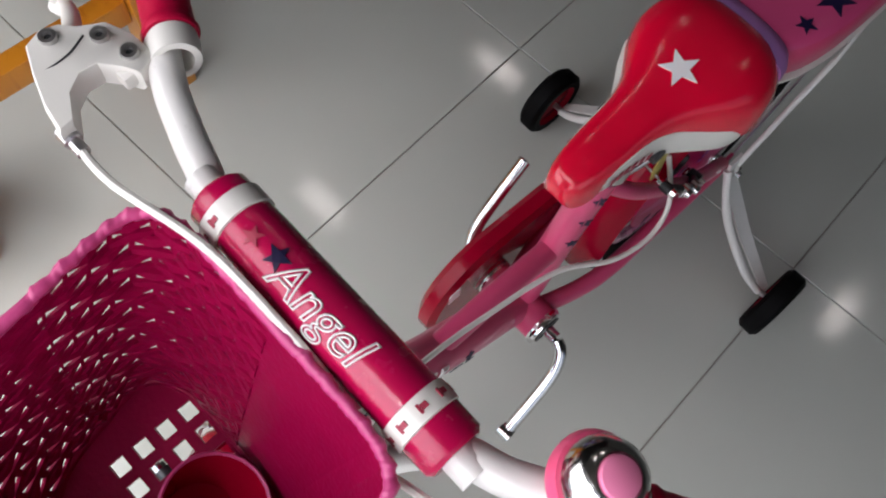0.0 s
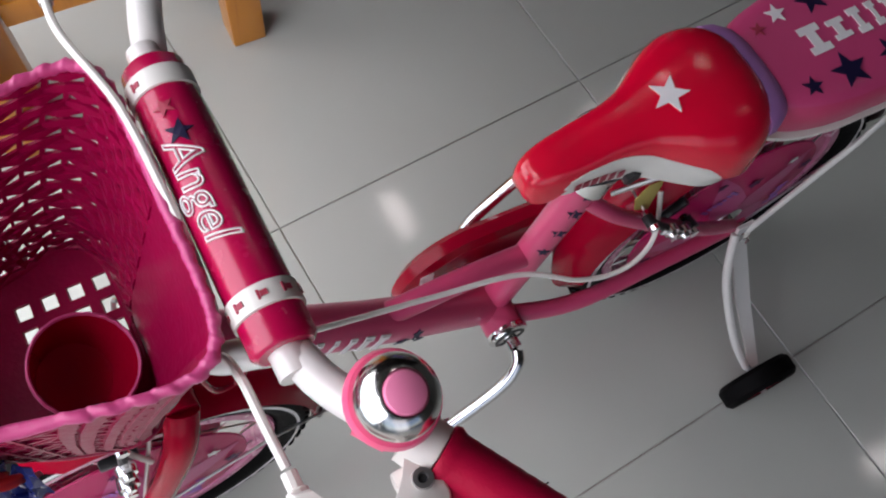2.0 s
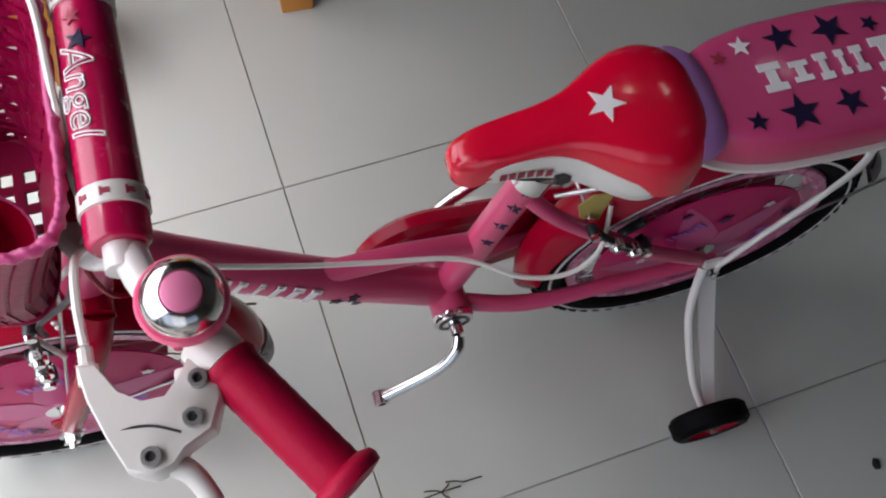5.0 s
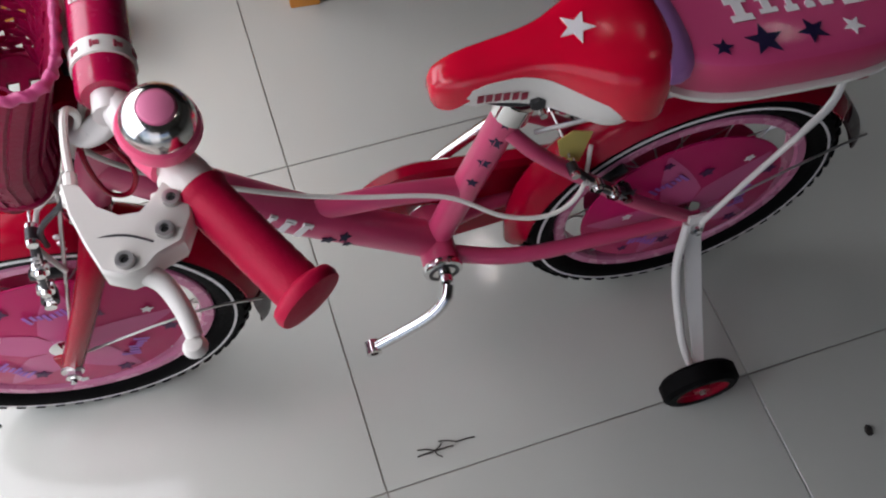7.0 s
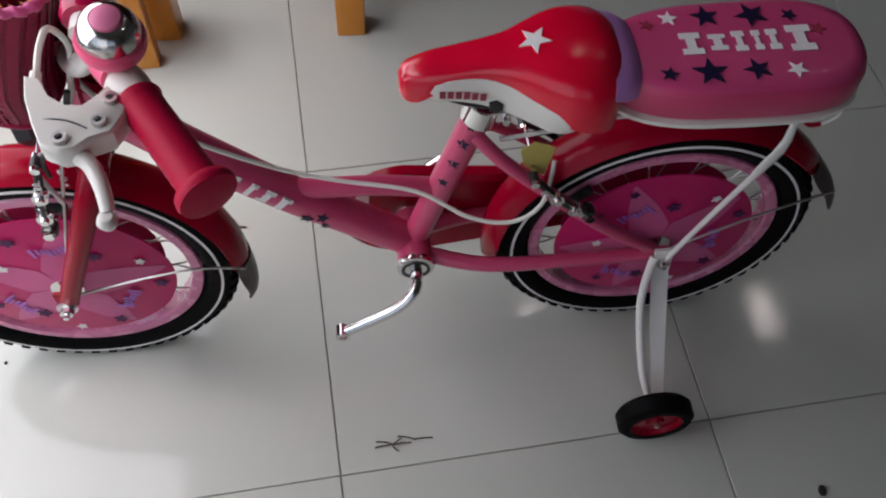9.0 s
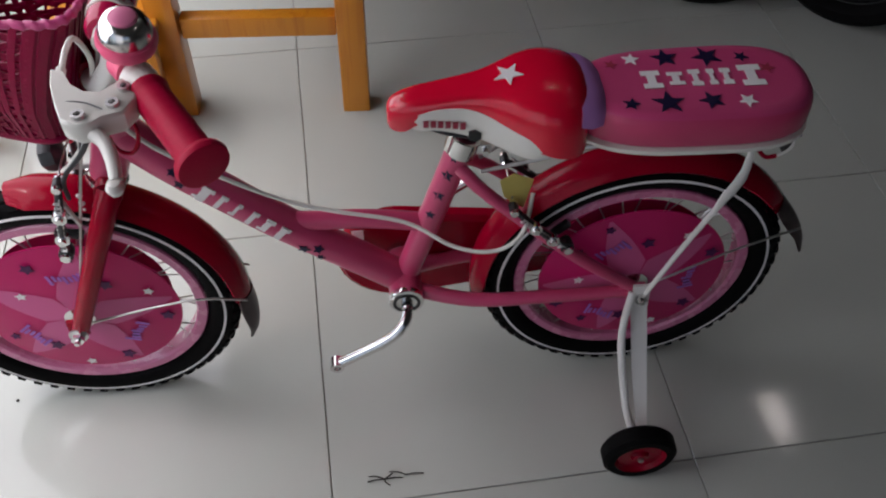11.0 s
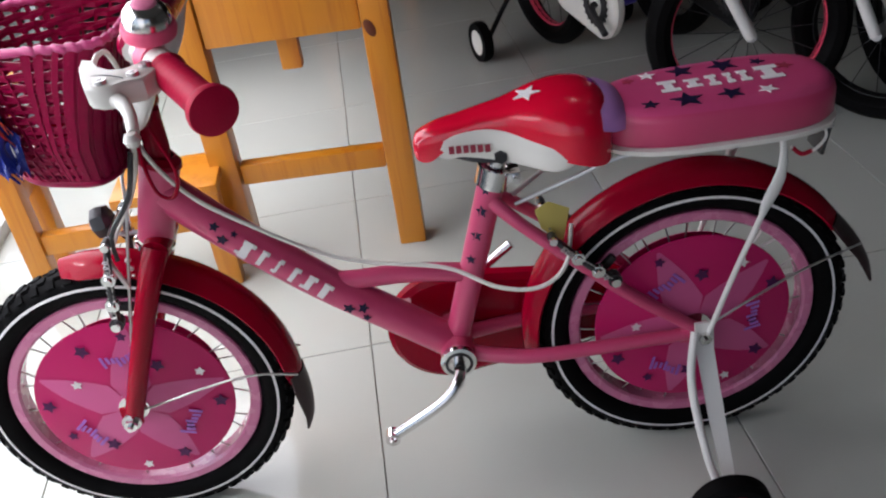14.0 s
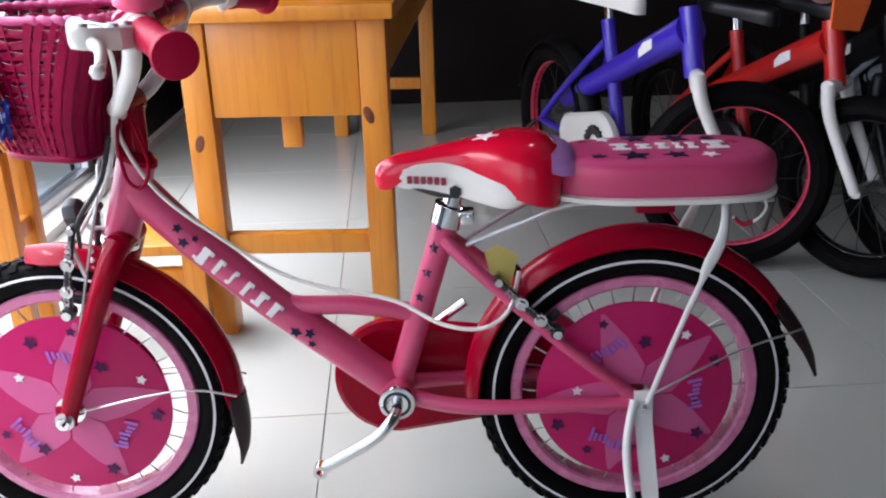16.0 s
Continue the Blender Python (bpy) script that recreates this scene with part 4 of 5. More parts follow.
basket = part("basket", lathe([(0.001, 0), (0.0015, 0.0)], pose(-0.686, 0, 0.552), 6), BASKET_RED, bike, "woven magenta plastic front basket")
ROWS_N = 12


def basket_deg(k):
    """Evenly spaced stations round the wall."""
    return BK_DEG[k % BK_N] + 360 * (k // BK_N)


_fine = [basket_at(0.25 * q, 0.6) for q in range(1441)]
_run = [0.0]
for q in range(1440):
    _run.append(_run[-1] + (_fine[q + 1] - _fine[q]).length)
BK_DEG = []
for k in range(BK_N):
    want = _run[-1] * k / BK_N
    BK_DEG.append(0.25 * next(q for q, r in enumerate(_run) if r >= want))


def slab(bm, corners, thick=0.0011):
    """A thin six-sided piece from four wall stations (deg, height, push)."""
    a = [bm.verts.new(basket_at(d, t, p - thick)) for d, t, p in corners]
    b = [bm.verts.new(basket_at(d, t, p + thick)) for d, t, p in corners]
    bm.faces.new(a[::-1])
    bm.faces.new(b)
    for q in range(4):
        bm.faces.new((a[q], a[(q + 1) % 4], b[(q + 1) % 4], b[q]))


for k in range(BK_N):
    d0, d1 = basket_deg(k), basket_deg(k + 1)
    middle = basket_at((d0 + d1) / 2, 0.6)
    plain = middle.x > -0.642 and middle.y < 0.014
    rb = bmesh.new()
    w = (d1 - d0) * (0.30 if plain else 0.17)
    lift_r = 0.0006 if plain else 0.0014
    for q in range(4):
        slab(rb, [(d0 - w, q / 4, lift_r), (d0 + w, q / 4, lift_r), (d0 + w, (q + 1) / 4, lift_r), (d0 - w, (q + 1) / 4, lift_r)], 0.0012)
    part("weave_rib", rb, BASKET_RED, basket, smooth=False)
    wv = bmesh.new()
    for r in range(ROWS_N):
        t0, t1 = 0.015 + 0.97 * r / ROWS_N, 0.015 + 0.97 * (r + 1) / ROWS_N
        tm = (t0 + t1) / 2
        if plain:
            slab(wv, [(d0, t0, -0.0005), (d1, t0, -0.0005), (d1, t1, -0.0005), (d0, t1, -0.0005)])
            continue
        big, small = 0.25 * (t1 - t0), 0.05 * (t1 - t0)
        l, g = (big, small) if (r + k) % 2 else (small, big)
        pl, pr = (0.0012, -0.0018) if (r + k) % 2 else (-0.0018, 0.0012)
        slab(wv, [(d0, t0, pl), (d1, t0, pr), (d1, tm - g, pr), (d0, tm - l, pl)])
        slab(wv, [(d0, tm + l, pl), (d1, tm + g, pr), (d1, t1, pr), (d0, t1, pl)])
    part("weave_strip", wv, BASKET_RED, basket, smooth=False)
rim_secs = []
RIM_N = BK_N * 8
for k in range(RIM_N + 1):
    k8 = k % RIM_N
    a = basket_deg(k8 // 8) + (basket_deg(k8 // 8 + 1) - basket_deg(k8 // 8)) * (k8 % 8) / 8
    q = basket_at(a, 1.0)
    out = (basket_at(a, 1.0, 0.01) - q).normalized()
    w = 0.0040 + 0.0003 * math.sin(k8 * math.pi / 4) + 0.0003 * math.sin(k8 * 1.9)
    rim_secs.append([q + out * (w * math.cos(b) + 0.0006 * math.sin(k8 * math.pi / 4)) + Vector((0, 0, w * 1.15 * math.sin(b) + 0.0008 * math.cos(k8 * math.pi / 4))) for b in (2 * math.pi * j / 10 for j in range(10))])
part("basket_rim", loft(rim_secs, caps=False), BASKET_RIM, basket, "pale pink scalloped basket rim", angle=80)
rim_secs = []
for k in range(73):
    q = basket_at(360 * k / 72, 0.0)
    out = (basket_at(360 * k / 72, 0.0, 0.01) - q).normalized()
    rim_secs.append([q + out * (0.004 * math.cos(b)) + Vector((0, 0, 0.004 * math.sin(b))) for b in (2 * math.pi * j / 8 for j in range(8))])
part("basket_foot_rim", loft(rim_secs, caps=False), BASKET_RED, basket, angle=80)
def lattice(cx, cy, z, nx, ny, px, py, bar, thick):
    xs = [v for k in range(nx) for v in (cx + px * (k - (nx - 1) / 2) - bar / 2, cx + px * (k - (nx - 1) / 2) + bar / 2)]
    ys = [v for k in range(ny) for v in (cy + py * (k - (ny - 1) / 2) - bar / 2, cy + py * (k - (ny - 1) / 2) + bar / 2)]
    bm = bmesh.new()
    grids = [[[bm.verts.new((x, y, h)) for y in ys] for x in xs] for h in (z, z - thick)]
    nx, ny = len(xs) - 1, len(ys) - 1

    def solid(i, j):
        return 0 <= i < nx and 0 <= j < ny and (i % 2 == 0 or j % 2 == 0)
    for i in range(nx):
        for j in range(ny):
            if not solid(i, j):
                continue
            corners = ((i, j), (i + 1, j), (i + 1, j + 1), (i, j + 1))
            bm.faces.new([grids[0][p][q] for p, q in corners])
            bm.faces.new([grids[1][p][q] for p, q in corners[::-1]])
            for (p, q), (r, t), n in zip(corners, corners[1:] + corners[:1], ((i, j - 1), (i + 1, j), (i, j + 1), (i - 1, j))):
                if not solid(*n):
                    bm.faces.new((grids[0][p][q], grids[1][p][q], grids[1][r][t], grids[0][r][t]))
    return bm


bfloor = lattice(-0.671, 0.018, 0.5545, 5, 5, 0.0180, 0.0188, 0.0075, 0.003)
edge_secs = []
for k in range(97):
    o = basket_at(360 * k / 96, 0.0, -0.0005)
    n = Vector((min(max(o.x, -0.7105), -0.6315), min(max(o.y, -0.0230), 0.0590), 0))
    edge_secs.append([Vector((o.x, o.y, 0.5540)), Vector((n.x, n.y, 0.5540)), Vector((n.x, n.y, 0.5512)), Vector((o.x, o.y, 0.5512))])
loft(edge_secs, bm=bfloor, caps=False)
part("basket_floor", bfloor, BASKET_RED, basket, "square-grid basket floor", smooth=False)
for s in (-1, 1):
    part("basket_bracket", tube([(-0.640, 0.03 * s, 0.548), (-0.66, 0.04 * s, 0.50), (-0.735, 0.052 * s, 0.225)], 0.002, 8), STEEL, bike, "thin steel basket support wire")


# lamp bracket and ornaments at the front
part("front_reflector", lathe([(0, 0.013), (0.012, 0.012), (0.019, 0.008), (0.021, 0.0), (0.019, -0.008), (0.012, -0.012), (0, -0.013)], pose(-0.708, 0.004, 0.470, 0, 80, 0), 8), BLACK_STEEL, bike, "black round front reflector on its bracket")
part("reflector_bracket", tube([(-0.668, 0, 0.452), (-0.69, 0, 0.452), (-0.702, 0.004, 0.462)], 0.003, 8), STEEL, bike)
rng = random.Random(4)
for k in range(20):
    red = k < 10
    spot = basket_at(rng.uniform(236, 262), rng.uniform(0.62, 0.95) if red else rng.uniform(0.35, 0.6), 0.004)
    drop = rng.uniform(0.03, 0.06)
    end = spot + Vector((rng.uniform(-0.004, 0.020), rng.uniform(-0.014, -0.002), -drop))
    mid = spot.lerp(end, 0.5) + Vector((rng.uniform(-0.006, 0.006), -0.010, 0.004))
    part("ribbon", tube([spot, mid, end], (0.0050, 0.002), 6, 4, flat=0.25), ORANGE_RED if red else (BLUE_PLASTIC if k % 3 else WHITE_PRINT), basket, "shiny film ribbon")


for deg, t0, wide, tall, mt in ((252, 0.55, 0.030, 0.062, BLUE_PLASTIC), (243, 0.62, 0.026, 0.050, WHITE_PRINT), (258, 0.86, 0.024, 0.040, ORANGE_RED), (247, 0.93, 0.028, 0.046, ORANGE_RED), (262, 0.42, 0.020, 0.040, BLUE_PLASTIC)):
    root_at = basket_at(deg, t0, 0.006)
    fb = bmesh.new()
    sheets = [[], []]
    for side in (0, 1):
        for i in range(9):
            row = []
            for j in range(7):
                u, v = j / 6 - 0.5, i / 8
                fold = 0.005 * noise.noise(Vector((u * 7 + deg, v * 6, 0.3))) + 0.003 * math.sin(9 * u + 5 * v)
                row.append(fb.verts.new(root_at + Vector((u * wide * (1.1 - 0.5 * v), -0.004 - 0.012 * v + fold - 0.0006 * side, -v * tall + 0.004 * math.sin(8 * u)))))
            sheets[side].append(row)
    for side in (0, 1):
        for i in range(8):
            for j in range(6):
                q = (sheets[side][i][j], sheets[side][i][j + 1], sheets[side][i + 1][j + 1], sheets[side][i + 1][j])
                fb.faces.new(q if side == 0 else q[::-1])
    part("film_scrap", fb, mt, basket, "crumpled shiny film scrap tied to the basket")


# settle the upper fittings on their final heights
def ease(v, a, b):
    t = min(1.0, max(0.0, (v - a) / (b - a)))
    return t * t * (3 - 2 * t)


def settled(q):
    if q.x < -0.45 or q.z > 0.60:
        return q + ease(q.z, 0.50, 0.60) * Vector((-0.016, -0.009, 0.014))
    return q + ease(q.z, 0.40, 0.47) * Vector((0, 0, 0.009))


for o in [saddle, *saddle.children]:
    if o.matrix_basis.translation.length > 1e-6:
        o.matrix_basis.translation.x = -0.324 + 0.935 * (o.matrix_basis.translation.x + 0.324)
        continue
    for v in o.data.vertices:
        v.co.x = -0.324 + 0.935 * (v.co.x + 0.324)
for o in [rear_seat, *rear_seat.children]:
    for v in o.data.vertices:
        v.co.x -= 0.011
done = set()
for o in bike.children_recursive:
    if o.type != "MESH" or o.name.startswith("spoke") or o.data.name in done:
        continue
    if o.matrix_basis.translation.length > 1e-6:
        o.matrix_basis = Matrix.Translation(settled(o.matrix_basis.translation) - o.matrix_basis.translation) @ o.matrix_basis
        continue
    done.add(o.data.name)
    for v in o.data.vertices:
        v.co = settled(v.co)

cup = thing("cup", "small red plastic cup with a beaded rim in the basket", "cup", m=pose(-0.694, -0.022, 0.563, 12, 22, 0) @ Matrix.Diagonal((0.92, 0.92, 0.9, 1)))
part("bowl", lathe([(0, 0.0), (0.020, 0.0), (0.028, 0.01), (0.034, 0.04), (0.037, 0.052), (0.0355, 0.052), (0.032, 0.04), (0.026, 0.012), (0, 0.003)], None, 32), RED_GLOSS, cup)
bead_bm = lathe([(0.0355, 0.0505), (0.0375, 0.0505), (0.0378, 0.053), (0.0365, 0.0545), (0.0352, 0.053)], None, 48, close=True)
for v in bead_bm.verts:
    v.co.z += 0.0012 * math.sin(math.atan2(v.co.y, v.co.x) * 22)
part("beaded_rim", bead_bm, BASKET_RIM, cup, "pale beaded rim")

# ---- long wooden table and stool ----
def plank(sx, sy, sz, m, bevel=0.004):
    return box(sx, sy, sz, m, bevel)


table = thing("wooden_table", "long orange varnished pine table", "table", m=pose(-0.356, 0.615, 0, 0, 0, -3.4))
TW, TL, TH = 0.365, 1.70, 0.655
for x in (0.0, -TW + 0.03):
    for y in (0.0, TL):
        lg = plank(0.052, 0.052, TH - 0.02, pose(x, y, (TH - 0.02) / 2))
        part("leg", lg, WOOD, table)
for x, z, tilt in ((-0.012, 0.455, 20), (-TW + 0.026, 0.405, -15)):
    kb = lathe([(0, 0.0008), (0.010, 0.0007), (0.013, 0)], pose(0, 0, 0), 14)
    kb.transform(pose(x, -0.0262, z, 90, 0, 0) @ pose(0, 0, 0, 0, 0, tilt) @ Matrix.Diagonal((0.7, 1.35, 1, 1)))
    part("wood_knot", kb, WOOD_KNOT, table)
part("end_apron", plank(TW - 0.085, 0.024, 0.178, pose(-TW / 2 + 0.015, -0.008, 0.542)), WOOD, table)
part("end_apron", plank(TW - 0.085, 0.024, 0.15, pose(-TW / 2 + 0.015, TL, 0.545)), WOOD, table)
for x in (0.0, -TW + 0.03):
    part("side_apron", plank(0.022, TL - 0.06, 0.13, pose(x, TL / 2, 0.565)), WOOD, table)
part("end_rail", plank(TW - 0.085, 0.03, 0.042, pose(-TW / 2 + 0.015, 0.0, 0.195)), WOOD, table)
part("end_rail", plank(TW - 0.085, 0.03, 0.042, pose(-TW / 2 + 0.015, TL, 0.195)), WOOD, table)
part("centre_strut", plank(0.038, 0.03, 0.12, pose(-TW / 2 + 0.015, 0.022, 0.446)), WOOD, table)
part("tabletop", plank(TW + 0.06, TL + 0.12, 0.028, pose(-TW / 2 + 0.015, TL / 2, TH - 0.008), 0.006), WOOD, table)

stool = thing("wooden_step_stool", "narrow orange varnished pine step stool beside the table", "stool", m=pose(-0.722, 0.560, 0, 0, 0, 1))
for x, tall in ((0.0, 0.205), (-0.345, 0.42)):
    for y in (0.0, 0.10):
        part("leg", plank(0.042, 0.036, tall, pose(x, y, tall / 2)), WOOD, stool)
    part("side_rail", plank(0.024, 0.063, 0.036, pose(x, 0.05, 0.12 if tall < 0.3 else 0.25)), WOOD, stool)
part("front_rail", plank(0.302, 0.026, 0.042, pose(-0.1725, 0.0, 0.152)), WOOD, stool)
part("step", plank(0.20, 0.15, 0.022, pose(-0.075, 0.05, 0.217), 0.005), WOOD, stool)
part("seat", plank(0.10, 0.16, 0.026, pose(-0.350, 0.05, 0.434), 0.006), WOOD, stool)


# ---- things on the table ----
TZ = TH + 0.006
single("bottle", lathe([(0, 0), (0.026, 0), (0.028, 0.004), (0.028, 0.055), (0.022, 0.068), (0.013, 0.074), (0.013, 0.086), (0.016, 0.087), (0.016, 0.102), (0, 0.103)], pose(0, 0, 0), 20), WHITE_PLASTIC, "small white plastic bottle lying on the table's end", "bottle", m=pose(-0.665, 0.66, TZ + 0.029, 0, 90, 20))
for x, y, mt, lab, hgt in ((-0.56, 0.72, RED_GLOSS, "dark red tin standing on the table", 0.09), (-0.44, 0.74, ORANGE_RED, "orange red tin standing on the table", 0.075)):
    single("tin", lathe([(0, 0), (0.034, 0), (0.036, 0.003), (0.036, hgt - 0.004), (0.034, hgt), (0.03, hgt - 0.003), (0, hgt - 0.004)], pose(0, 0, 0), 24), mt, lab, "tin", m=pose(x, y, TZ))


# ---- other bicycles at the back ----
def other_bike(name, label, m, paint, fork_mat, rim_mat, case_mat, saddle_mat, steer=0.0, stabiliser=True, guard=None):
    t = thing(name, label, "bicycle", "bicycles at the back", m)
    R = 0.2065
    for i, (hx, turn) in enumerate(((0.0, 0.0), (0.74, steer))):
        c = (Matrix.Translation((0.645, 0, 0)) @ pose(0, 0, 0, 0, 0, turn) @ Matrix.Translation((hx - 0.645, 0, R)) if i else Matrix.Translation((hx, 0, R))) @ SIDE
        w = part("wheel", lathe([(0.152, 0.010), (0.160, 0.012), (0.160, -0.012), (0.152, -0.010)], c, 40, close=True), rim_mat, t, "painted bicycle rim")
        part("tyre", lathe([(0.179 + 0.0275 * math.cos(2 * math.pi * k / 10), 0.030 * math.sin(2 * math.pi * k / 10)) for k in range(10)], c, 48, close=True), RUBBER, w, "black rubber tyre")
        sp = bmesh.new()
        for k in range(16):
            a = 2 * math.pi * k / 16
            q0 = c @ Vector((0.012 * math.cos(a), 0.012 * math.sin(a), 0.02 * (-1) ** k))
            q1 = c @ Vector((0.15 * math.cos(a), 0.15 * math.sin(a), 0))
            tube([q0, q1], 0.0010, 5, 1, bm=sp)
        part("spokes", sp, BLACK_STEEL, w)
        part("hub", lathe([(0, -0.05), (0.012, -0.05), (0.015, 0), (0.012, 0.05), (0, 0.05)], c, 12), STEEL, w)
    f = bmesh.new()
    tube([(0.06, 0, 0.27), (0.30, 0, 0.375), (0.48, 0, 0.455), (0.62, 0, 0.515)], (0.026, 0.036), 14, bm=f)
    tube([(0.35, 0, 0.21), (0.27, 0, 0.50)], 0.017, 14, bm=f)
    tube([(0.35, -0.03, 0.21), (0.35, 0.03, 0.21)], 0.022, 14, bm=f)
    tube([(0.645, 0, 0.42), (0.61, 0, 0.56)], 0.022, 14, bm=f)
    for s in (-1, 1):
        tube([(0.28, 0.012 * s, 0.45), (0.15, 0.045 * s, 0.33), (0.0, 0.05 * s, R)], 0.009, 10, bm=f)
        tube([(0.35, 0.015 * s, 0.21), (0.18, 0.045 * s, 0.2), (0.0, 0.05 * s, R)], 0.009, 10, bm=f)
    fr = part("frame", f, paint, t, "painted steel frame")
    part("frame_decal", prism([(-0.03, -0.012), (0.028, -0.009), (0.034, 0.012), (0.0, 0.014), (-0.026, 0.004)], 0.002, pose(0.50, -0.034, 0.463, 90, -24, 0)), WHITE_PRINT, fr)
    fk = bmesh.new()
    sm = Matrix.Translation((0.645, 0, 0)) @ pose(0, 0, 0, 0, 0, steer) @ Matrix.Translation((-0.645, 0, 0))
    for s in (-1, 1):
        tube([sm @ Vector(q) for q in ((0.648, 0.04 * s, 0.43), (0.665, 0.05 * s, 0.36), (0.74, 0.052 * s, R))], (0.016, 0.012), 12, bm=fk)
    tube([sm @ Vector((0.648, -0.045, 0.425)), sm @ Vector((0.648, 0.045, 0.425))], 0.016, 12, bm=fk)
    part("fork", fk, fork_mat, t, "painted front fork")
    hbm = tube([sm @ Vector(q) for q in ((0.56, -0.25, 0.72), (0.60, -0.16, 0.73), (0.60, -0.06, 0.62), (0.60, 0.06, 0.62), (0.60, 0.16, 0.73), (0.56, 0.25, 0.72))], 0.011, 12)
    h = part("handlebar", hbm, fork_mat, t, "painted riser handlebar")
    for s in (-1, 1):
        part("grip", tube([sm @ Vector((0.575, 0.20 * s, 0.724)), sm @ Vector((0.545, 0.285 * s, 0.718))], 0.017, 12), BIKE_BLACK, h)
    part("chain_case", loft([[Vector((x, y, z)) for x, z in capsule(0.20, R, 0.055 + g, 0.35, 0.21, 0.085 + g)] for g, y in ((-0.006, -0.042), (0, -0.048), (0, -0.062), (-0.008, -0.068))]), case_mat, t, "plastic chain case")
    ringm = Matrix.Translation((0.35, -0.070, 0.21)) @ SIDE
    cr2 = lathe([(0.030, 0.0), (0.048, 0.0), (0.048, 0.004), (0.030, 0.004)], ringm, 28, close=True)
    for k in range(20):
        box(0.006, 0.006, 0.004, ringm @ pose(0, 0, 0.002, 0, 0, 18 * k) @ pose(0.05, 0, 0), bm=cr2)
    part("chainring", cr2, BLACK_STEEL, t)
    part("crank", tube([(0.35, -0.07, 0.21), (0.36, -0.085, 0.20), (0.43, -0.095, 0.165)], 0.008, 10), BLACK_STEEL, t)
    sd = loft([arch(x, hw, z + 0.02, z - 0.02, 10) for x, hw, z in ((0.42, 0.012, 0.545), (0.40, 0.025, 0.55), (0.33, 0.032, 0.555), (0.26, 0.062, 0.565), (0.20, 0.072, 0.57), (0.165, 0.05, 0.565))])
    part("saddle", sd, saddle_mat, t, "plastic saddle", angle=60)
    part("seat_post", tube([(0.275, 0, 0.49), (0.266, 0, 0.555)], 0.0125, 12), CHROME, t)
    gsec = []
    for i in range(19):
        a = 15 + 150 * i / 18
        ring = []
        for rr in (0.222, 0.219):
            ks = range(7) if rr > 0.22 else range(6, -1, -1)
            for k in ks:
                u = -1 + k / 3
                ring.append(rot_y((0.0, R), rr - 0.014 * u * u, a, 0.03 * u))
        gsec.append(ring)
    part("mudguard", loft(gsec), guard or BIKE_BLACK, t, angle=50)
    if stabiliser:
        for s in (-1, 1):
            b2 = tube([(0.0, 0.065 * s, 0.205), (-0.02, 0.11 * s, 0.15), (0.0, 0.19 * s, 0.06)], 0.0065, 8)
            part("stabiliser_arm", b2, BIKE_BLACK, t)
            c2 = Matrix.Translation((0, 0.215 * s, 0.055)) @ SIDE
            w2 = part("training_wheel", lathe([(0.034, -0.013), (0.052, -0.013), (0.055, 0), (0.052, 0.013), (0.034, 0.013)], c2, 28, close=True), RUBBER, t, "black training wheel with a white centre")
            part("wheel_centre", lathe([(0, -0.014), (0.034, -0.012), (0.034, 0.012), (0, 0.014)], c2, 24), WHITE_PLASTIC, w2)
    return t


other_bike("violet_bicycle", "violet children's bicycle with white fork and chain case", pose(0.125, 1.565, 0, 0, 0, -72) @ Matrix.Diagonal((1.06, 1.06, 1.06, 1)), BIKE_PURPLE, WHITE_PAINT, HOT_RIM, WHITE_PLASTIC, WHITE_PLASTIC, steer=60)
red_bike = other_bike("red_bicycle", "red children's bicycle with white fork legs", pose(0.450, 1.495, 0, 0, 0, -73), BIKE_RED, WHITE_PAINT, BIKE_BLACK, BIKE_BLACK, BIKE_BLACK, steer=24, stabiliser=False)
part("front_reflector", prism([(-0.045, -0.05), (0.03, -0.06), (0.05, 0.0), (0.045, 0.06), (-0.045, 0.06)], 0.006, pose(0.655, 0.0, 0.60, 90, 0, 90)), BIKE_ORANGE, red_bike, "large orange plastic plate")
other_bike("silver_bicycle", "silver and green children's bicycle standing at the back", pose(1.02, 1.68, 0, 0, 0, -84), BIKE_GREY, BIKE_GREY, BIKE_BLACK, BIKE_GREEN, BIKE_BLACK, steer=-10, stabiliser=False)
other_bike("black_bicycle", "black children's bicycle standing at the back", pose(0.68, 1.57, 0, 0, 0, -80), BIKE_BLACK, BIKE_BLACK, BIKE_BLACK, BIKE_BLACK, BIKE_BLACK, steer=5, stabiliser=False)

# ---- glass front on the street side ----
WX = -1.36
part_sill = single("window_sill", box(0.13, 8.0, 0.034, pose(WX + 0.015, 0.0, 0.015), 0.006), STONE_SILL, "white stone plinth under the shop glass", "sill", kind="structure")
win = thing("window_1", "tall shop front glazing in aluminium profiles", "window")
win["kind"] = "structure"
part("window_frame", box(0.05, 8.0, 0.035, pose(WX - 0.01, 0.0, 0.049), 0.004), ALUMINIUM, win)
part("window_frame", box(0.06, 8.0, 0.06, pose(WX, 0.0, 2.75), 0.004), ALUMINIUM, win)
for y in (-3.9, -2.3, -0.7, 0.9, 1.75):
    part("window_frame", box(0.05, 0.05, 2.655, pose(WX - 0.01, y, 1.394), 0.004), ALUMINIUM, win)
ys = (-3.9, -2.3, -0.7, 0.9, 1.75)
for a, b in zip(ys, ys[1:]):
    p = part("pane", box(0.008, b - a - 0.05, 2.655, pose(WX - 0.01, (a + b) / 2, 1.394)), GLASS, win, smooth=False)
    p.visible_shadow = False
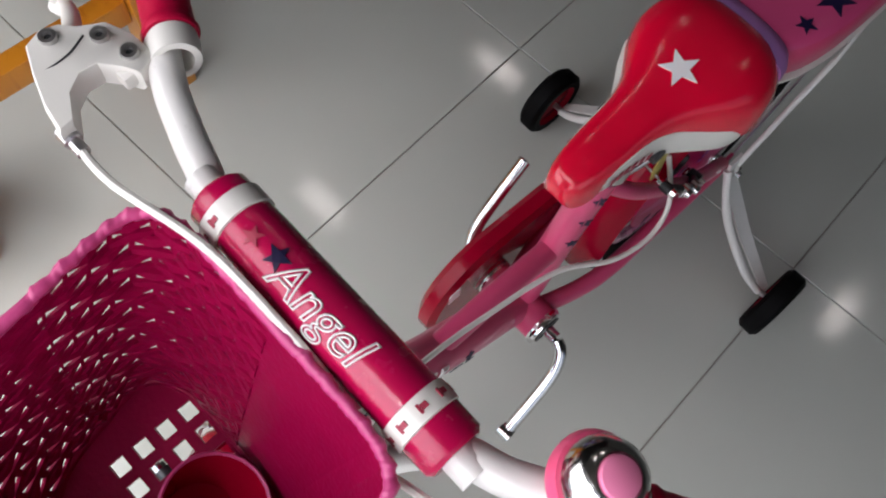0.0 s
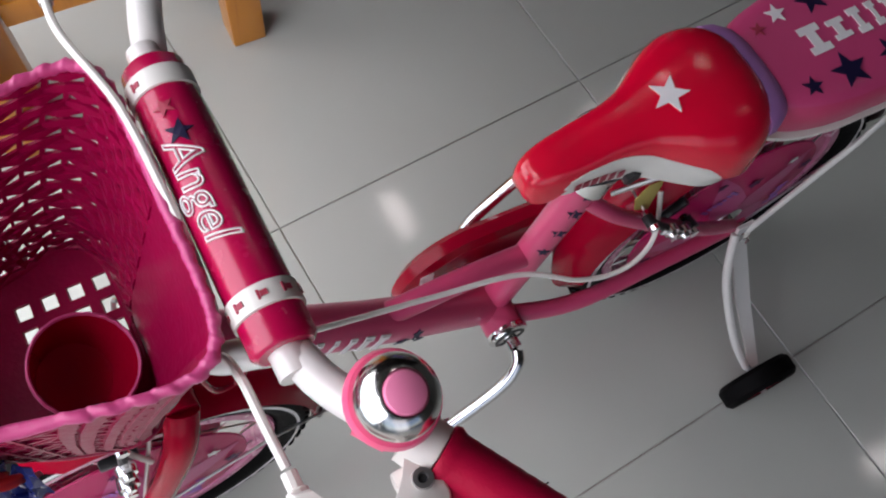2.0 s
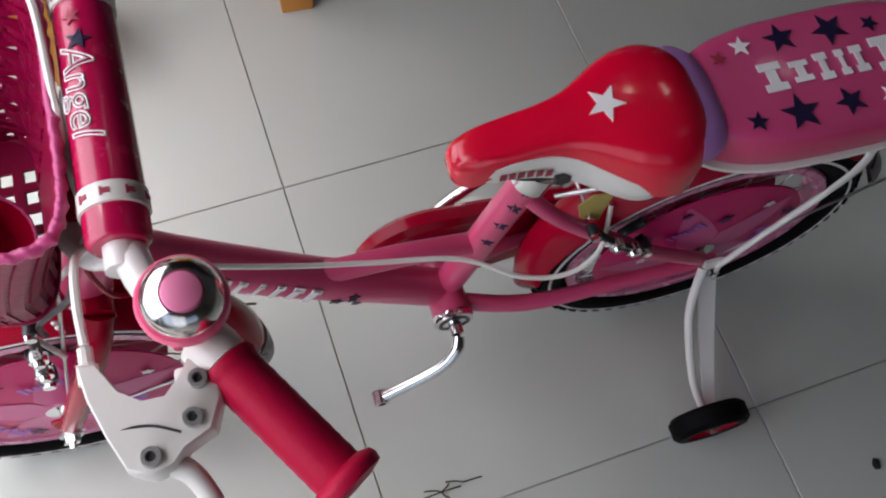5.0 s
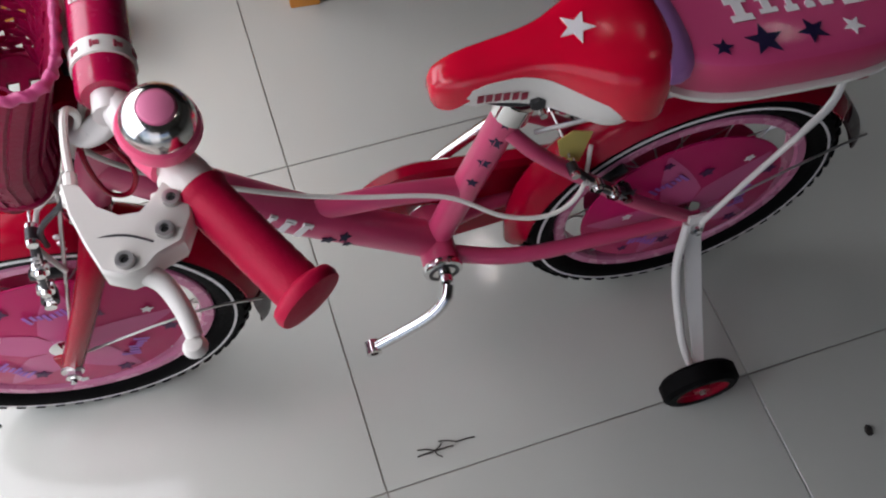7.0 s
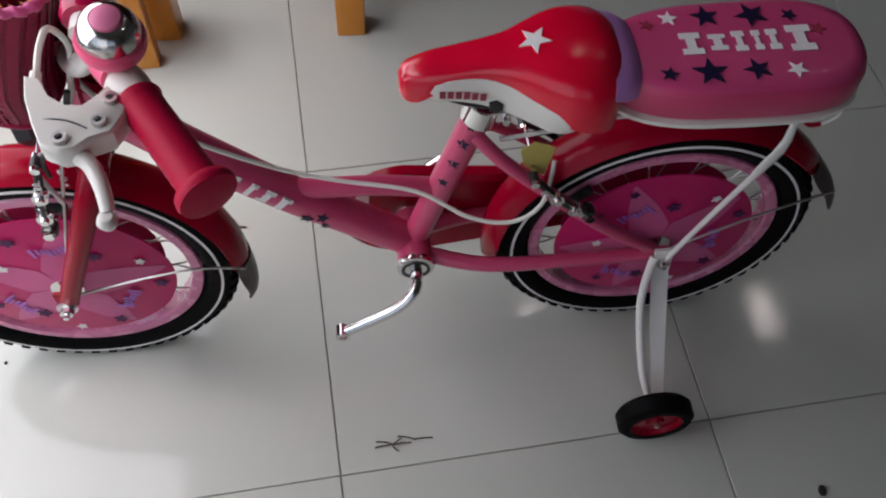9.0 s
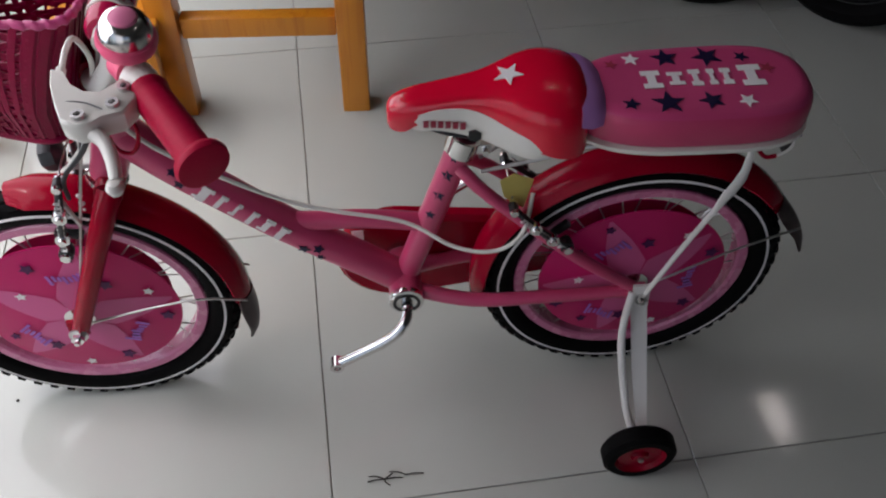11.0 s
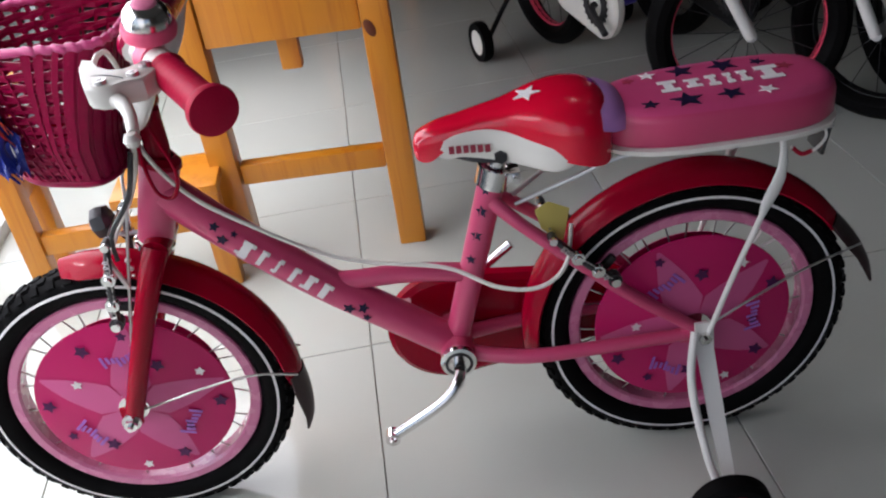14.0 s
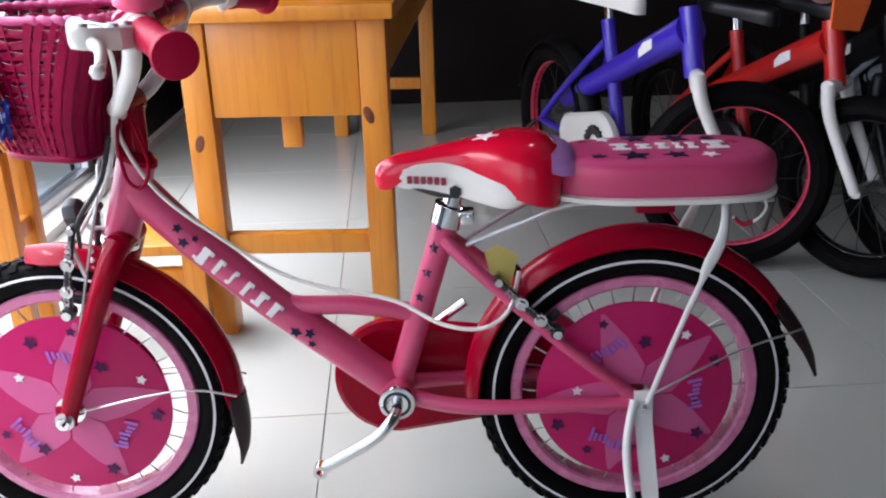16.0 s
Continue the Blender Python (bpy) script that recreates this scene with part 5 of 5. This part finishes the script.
# solid stretch added past the glass to keep the back floor dark
single("wall_west_end", box(0.12, 1.24, 2.75, pose(WX - 0.01, 2.40, 1.405)), DARK_WOOD, "added dark wall that blocks the sun from the back floor", "wall", kind="structure", smooth=False)
single("wall_west", box(0.15, 8.2, 0.35, pose(WX, 0, 2.95)), WALL_PAINT, "pale wall above the shop glass", "wall", kind="structure", smooth=False)

# ---- ceiling lamps ----
for x, y, a in ((0.5, 1.5, 92), (1.75, 1.45, 95), (1.98, -0.72, 5)):
    panel_lamp(pose(x, y, 3.095, 0, 0, a))

# ---- bits on the floor ----
for x, y, n in ((-0.36, -0.204, 5), (-0.33, -0.20, 2)):
    tb = bmesh.new()
    for k in range(n):
        a = 2.4 * k
        tube([(0, 0, 0.002), (0.014 * math.cos(a), 0.006 * math.sin(a), 0.004), (0.026 * math.cos(a + 0.2), 0.010 * math.sin(a), 0.0015)], 0.001, 5, 3, bm=tb)
    single("twig", tb, DIRT, "small dry black twig on the floor tiles", "debris", m=pose(x, y, 0.0))
for x, y, r in ((0.209, -0.337, 0.010), (-0.896, -0.018, 0.004), (-0.86, 0.16, 0.003), (-0.80, 0.30, 0.003)):
    lb = bmesh.new()
    bmesh.ops.create_icosphere(lb, subdivisions=2, radius=r)
    for v in lb.verts:
        v.co *= 0.7 + 0.6 * noise.noise(v.co * 90 + Vector((x, y, 0)))
        v.co.z = v.co.z * 0.5 + r * 0.3
    single("crumb", lb, DIRT, "dark crumb of dirt on the floor tiles", "debris", "crumbs", m=pose(x, y, 0.0))

# ---- floor tiles ----
half, ch, th = TILE_SIZE / 2 - 0.0009, 0.0008, 0.008
tbm = loft([[Vector((x * (half - i), y * (half - i), z)) for x, y in ((-1, -1), (1, -1), (1, 1), (-1, 1))] for i, z in ((0, -th), (0, -ch), (ch, 0.0))])
tile_mesh = shape("floor_tile", tbm, TILE, smooth=False)
for i in range(-3, 10):
    for j in range(-8, 8):
        m = TILE_AT @ pose((i + 0.5) * TILE_SIZE, (j + 0.5) * TILE_SIZE, 0)
        q = m.translation
        if -1.75 < q.x < 5.0 and -3.9 < q.y < 3.7:
            o = new("floor_tile", tile_mesh)
            o.parent = floor
            o.matrix_basis = m
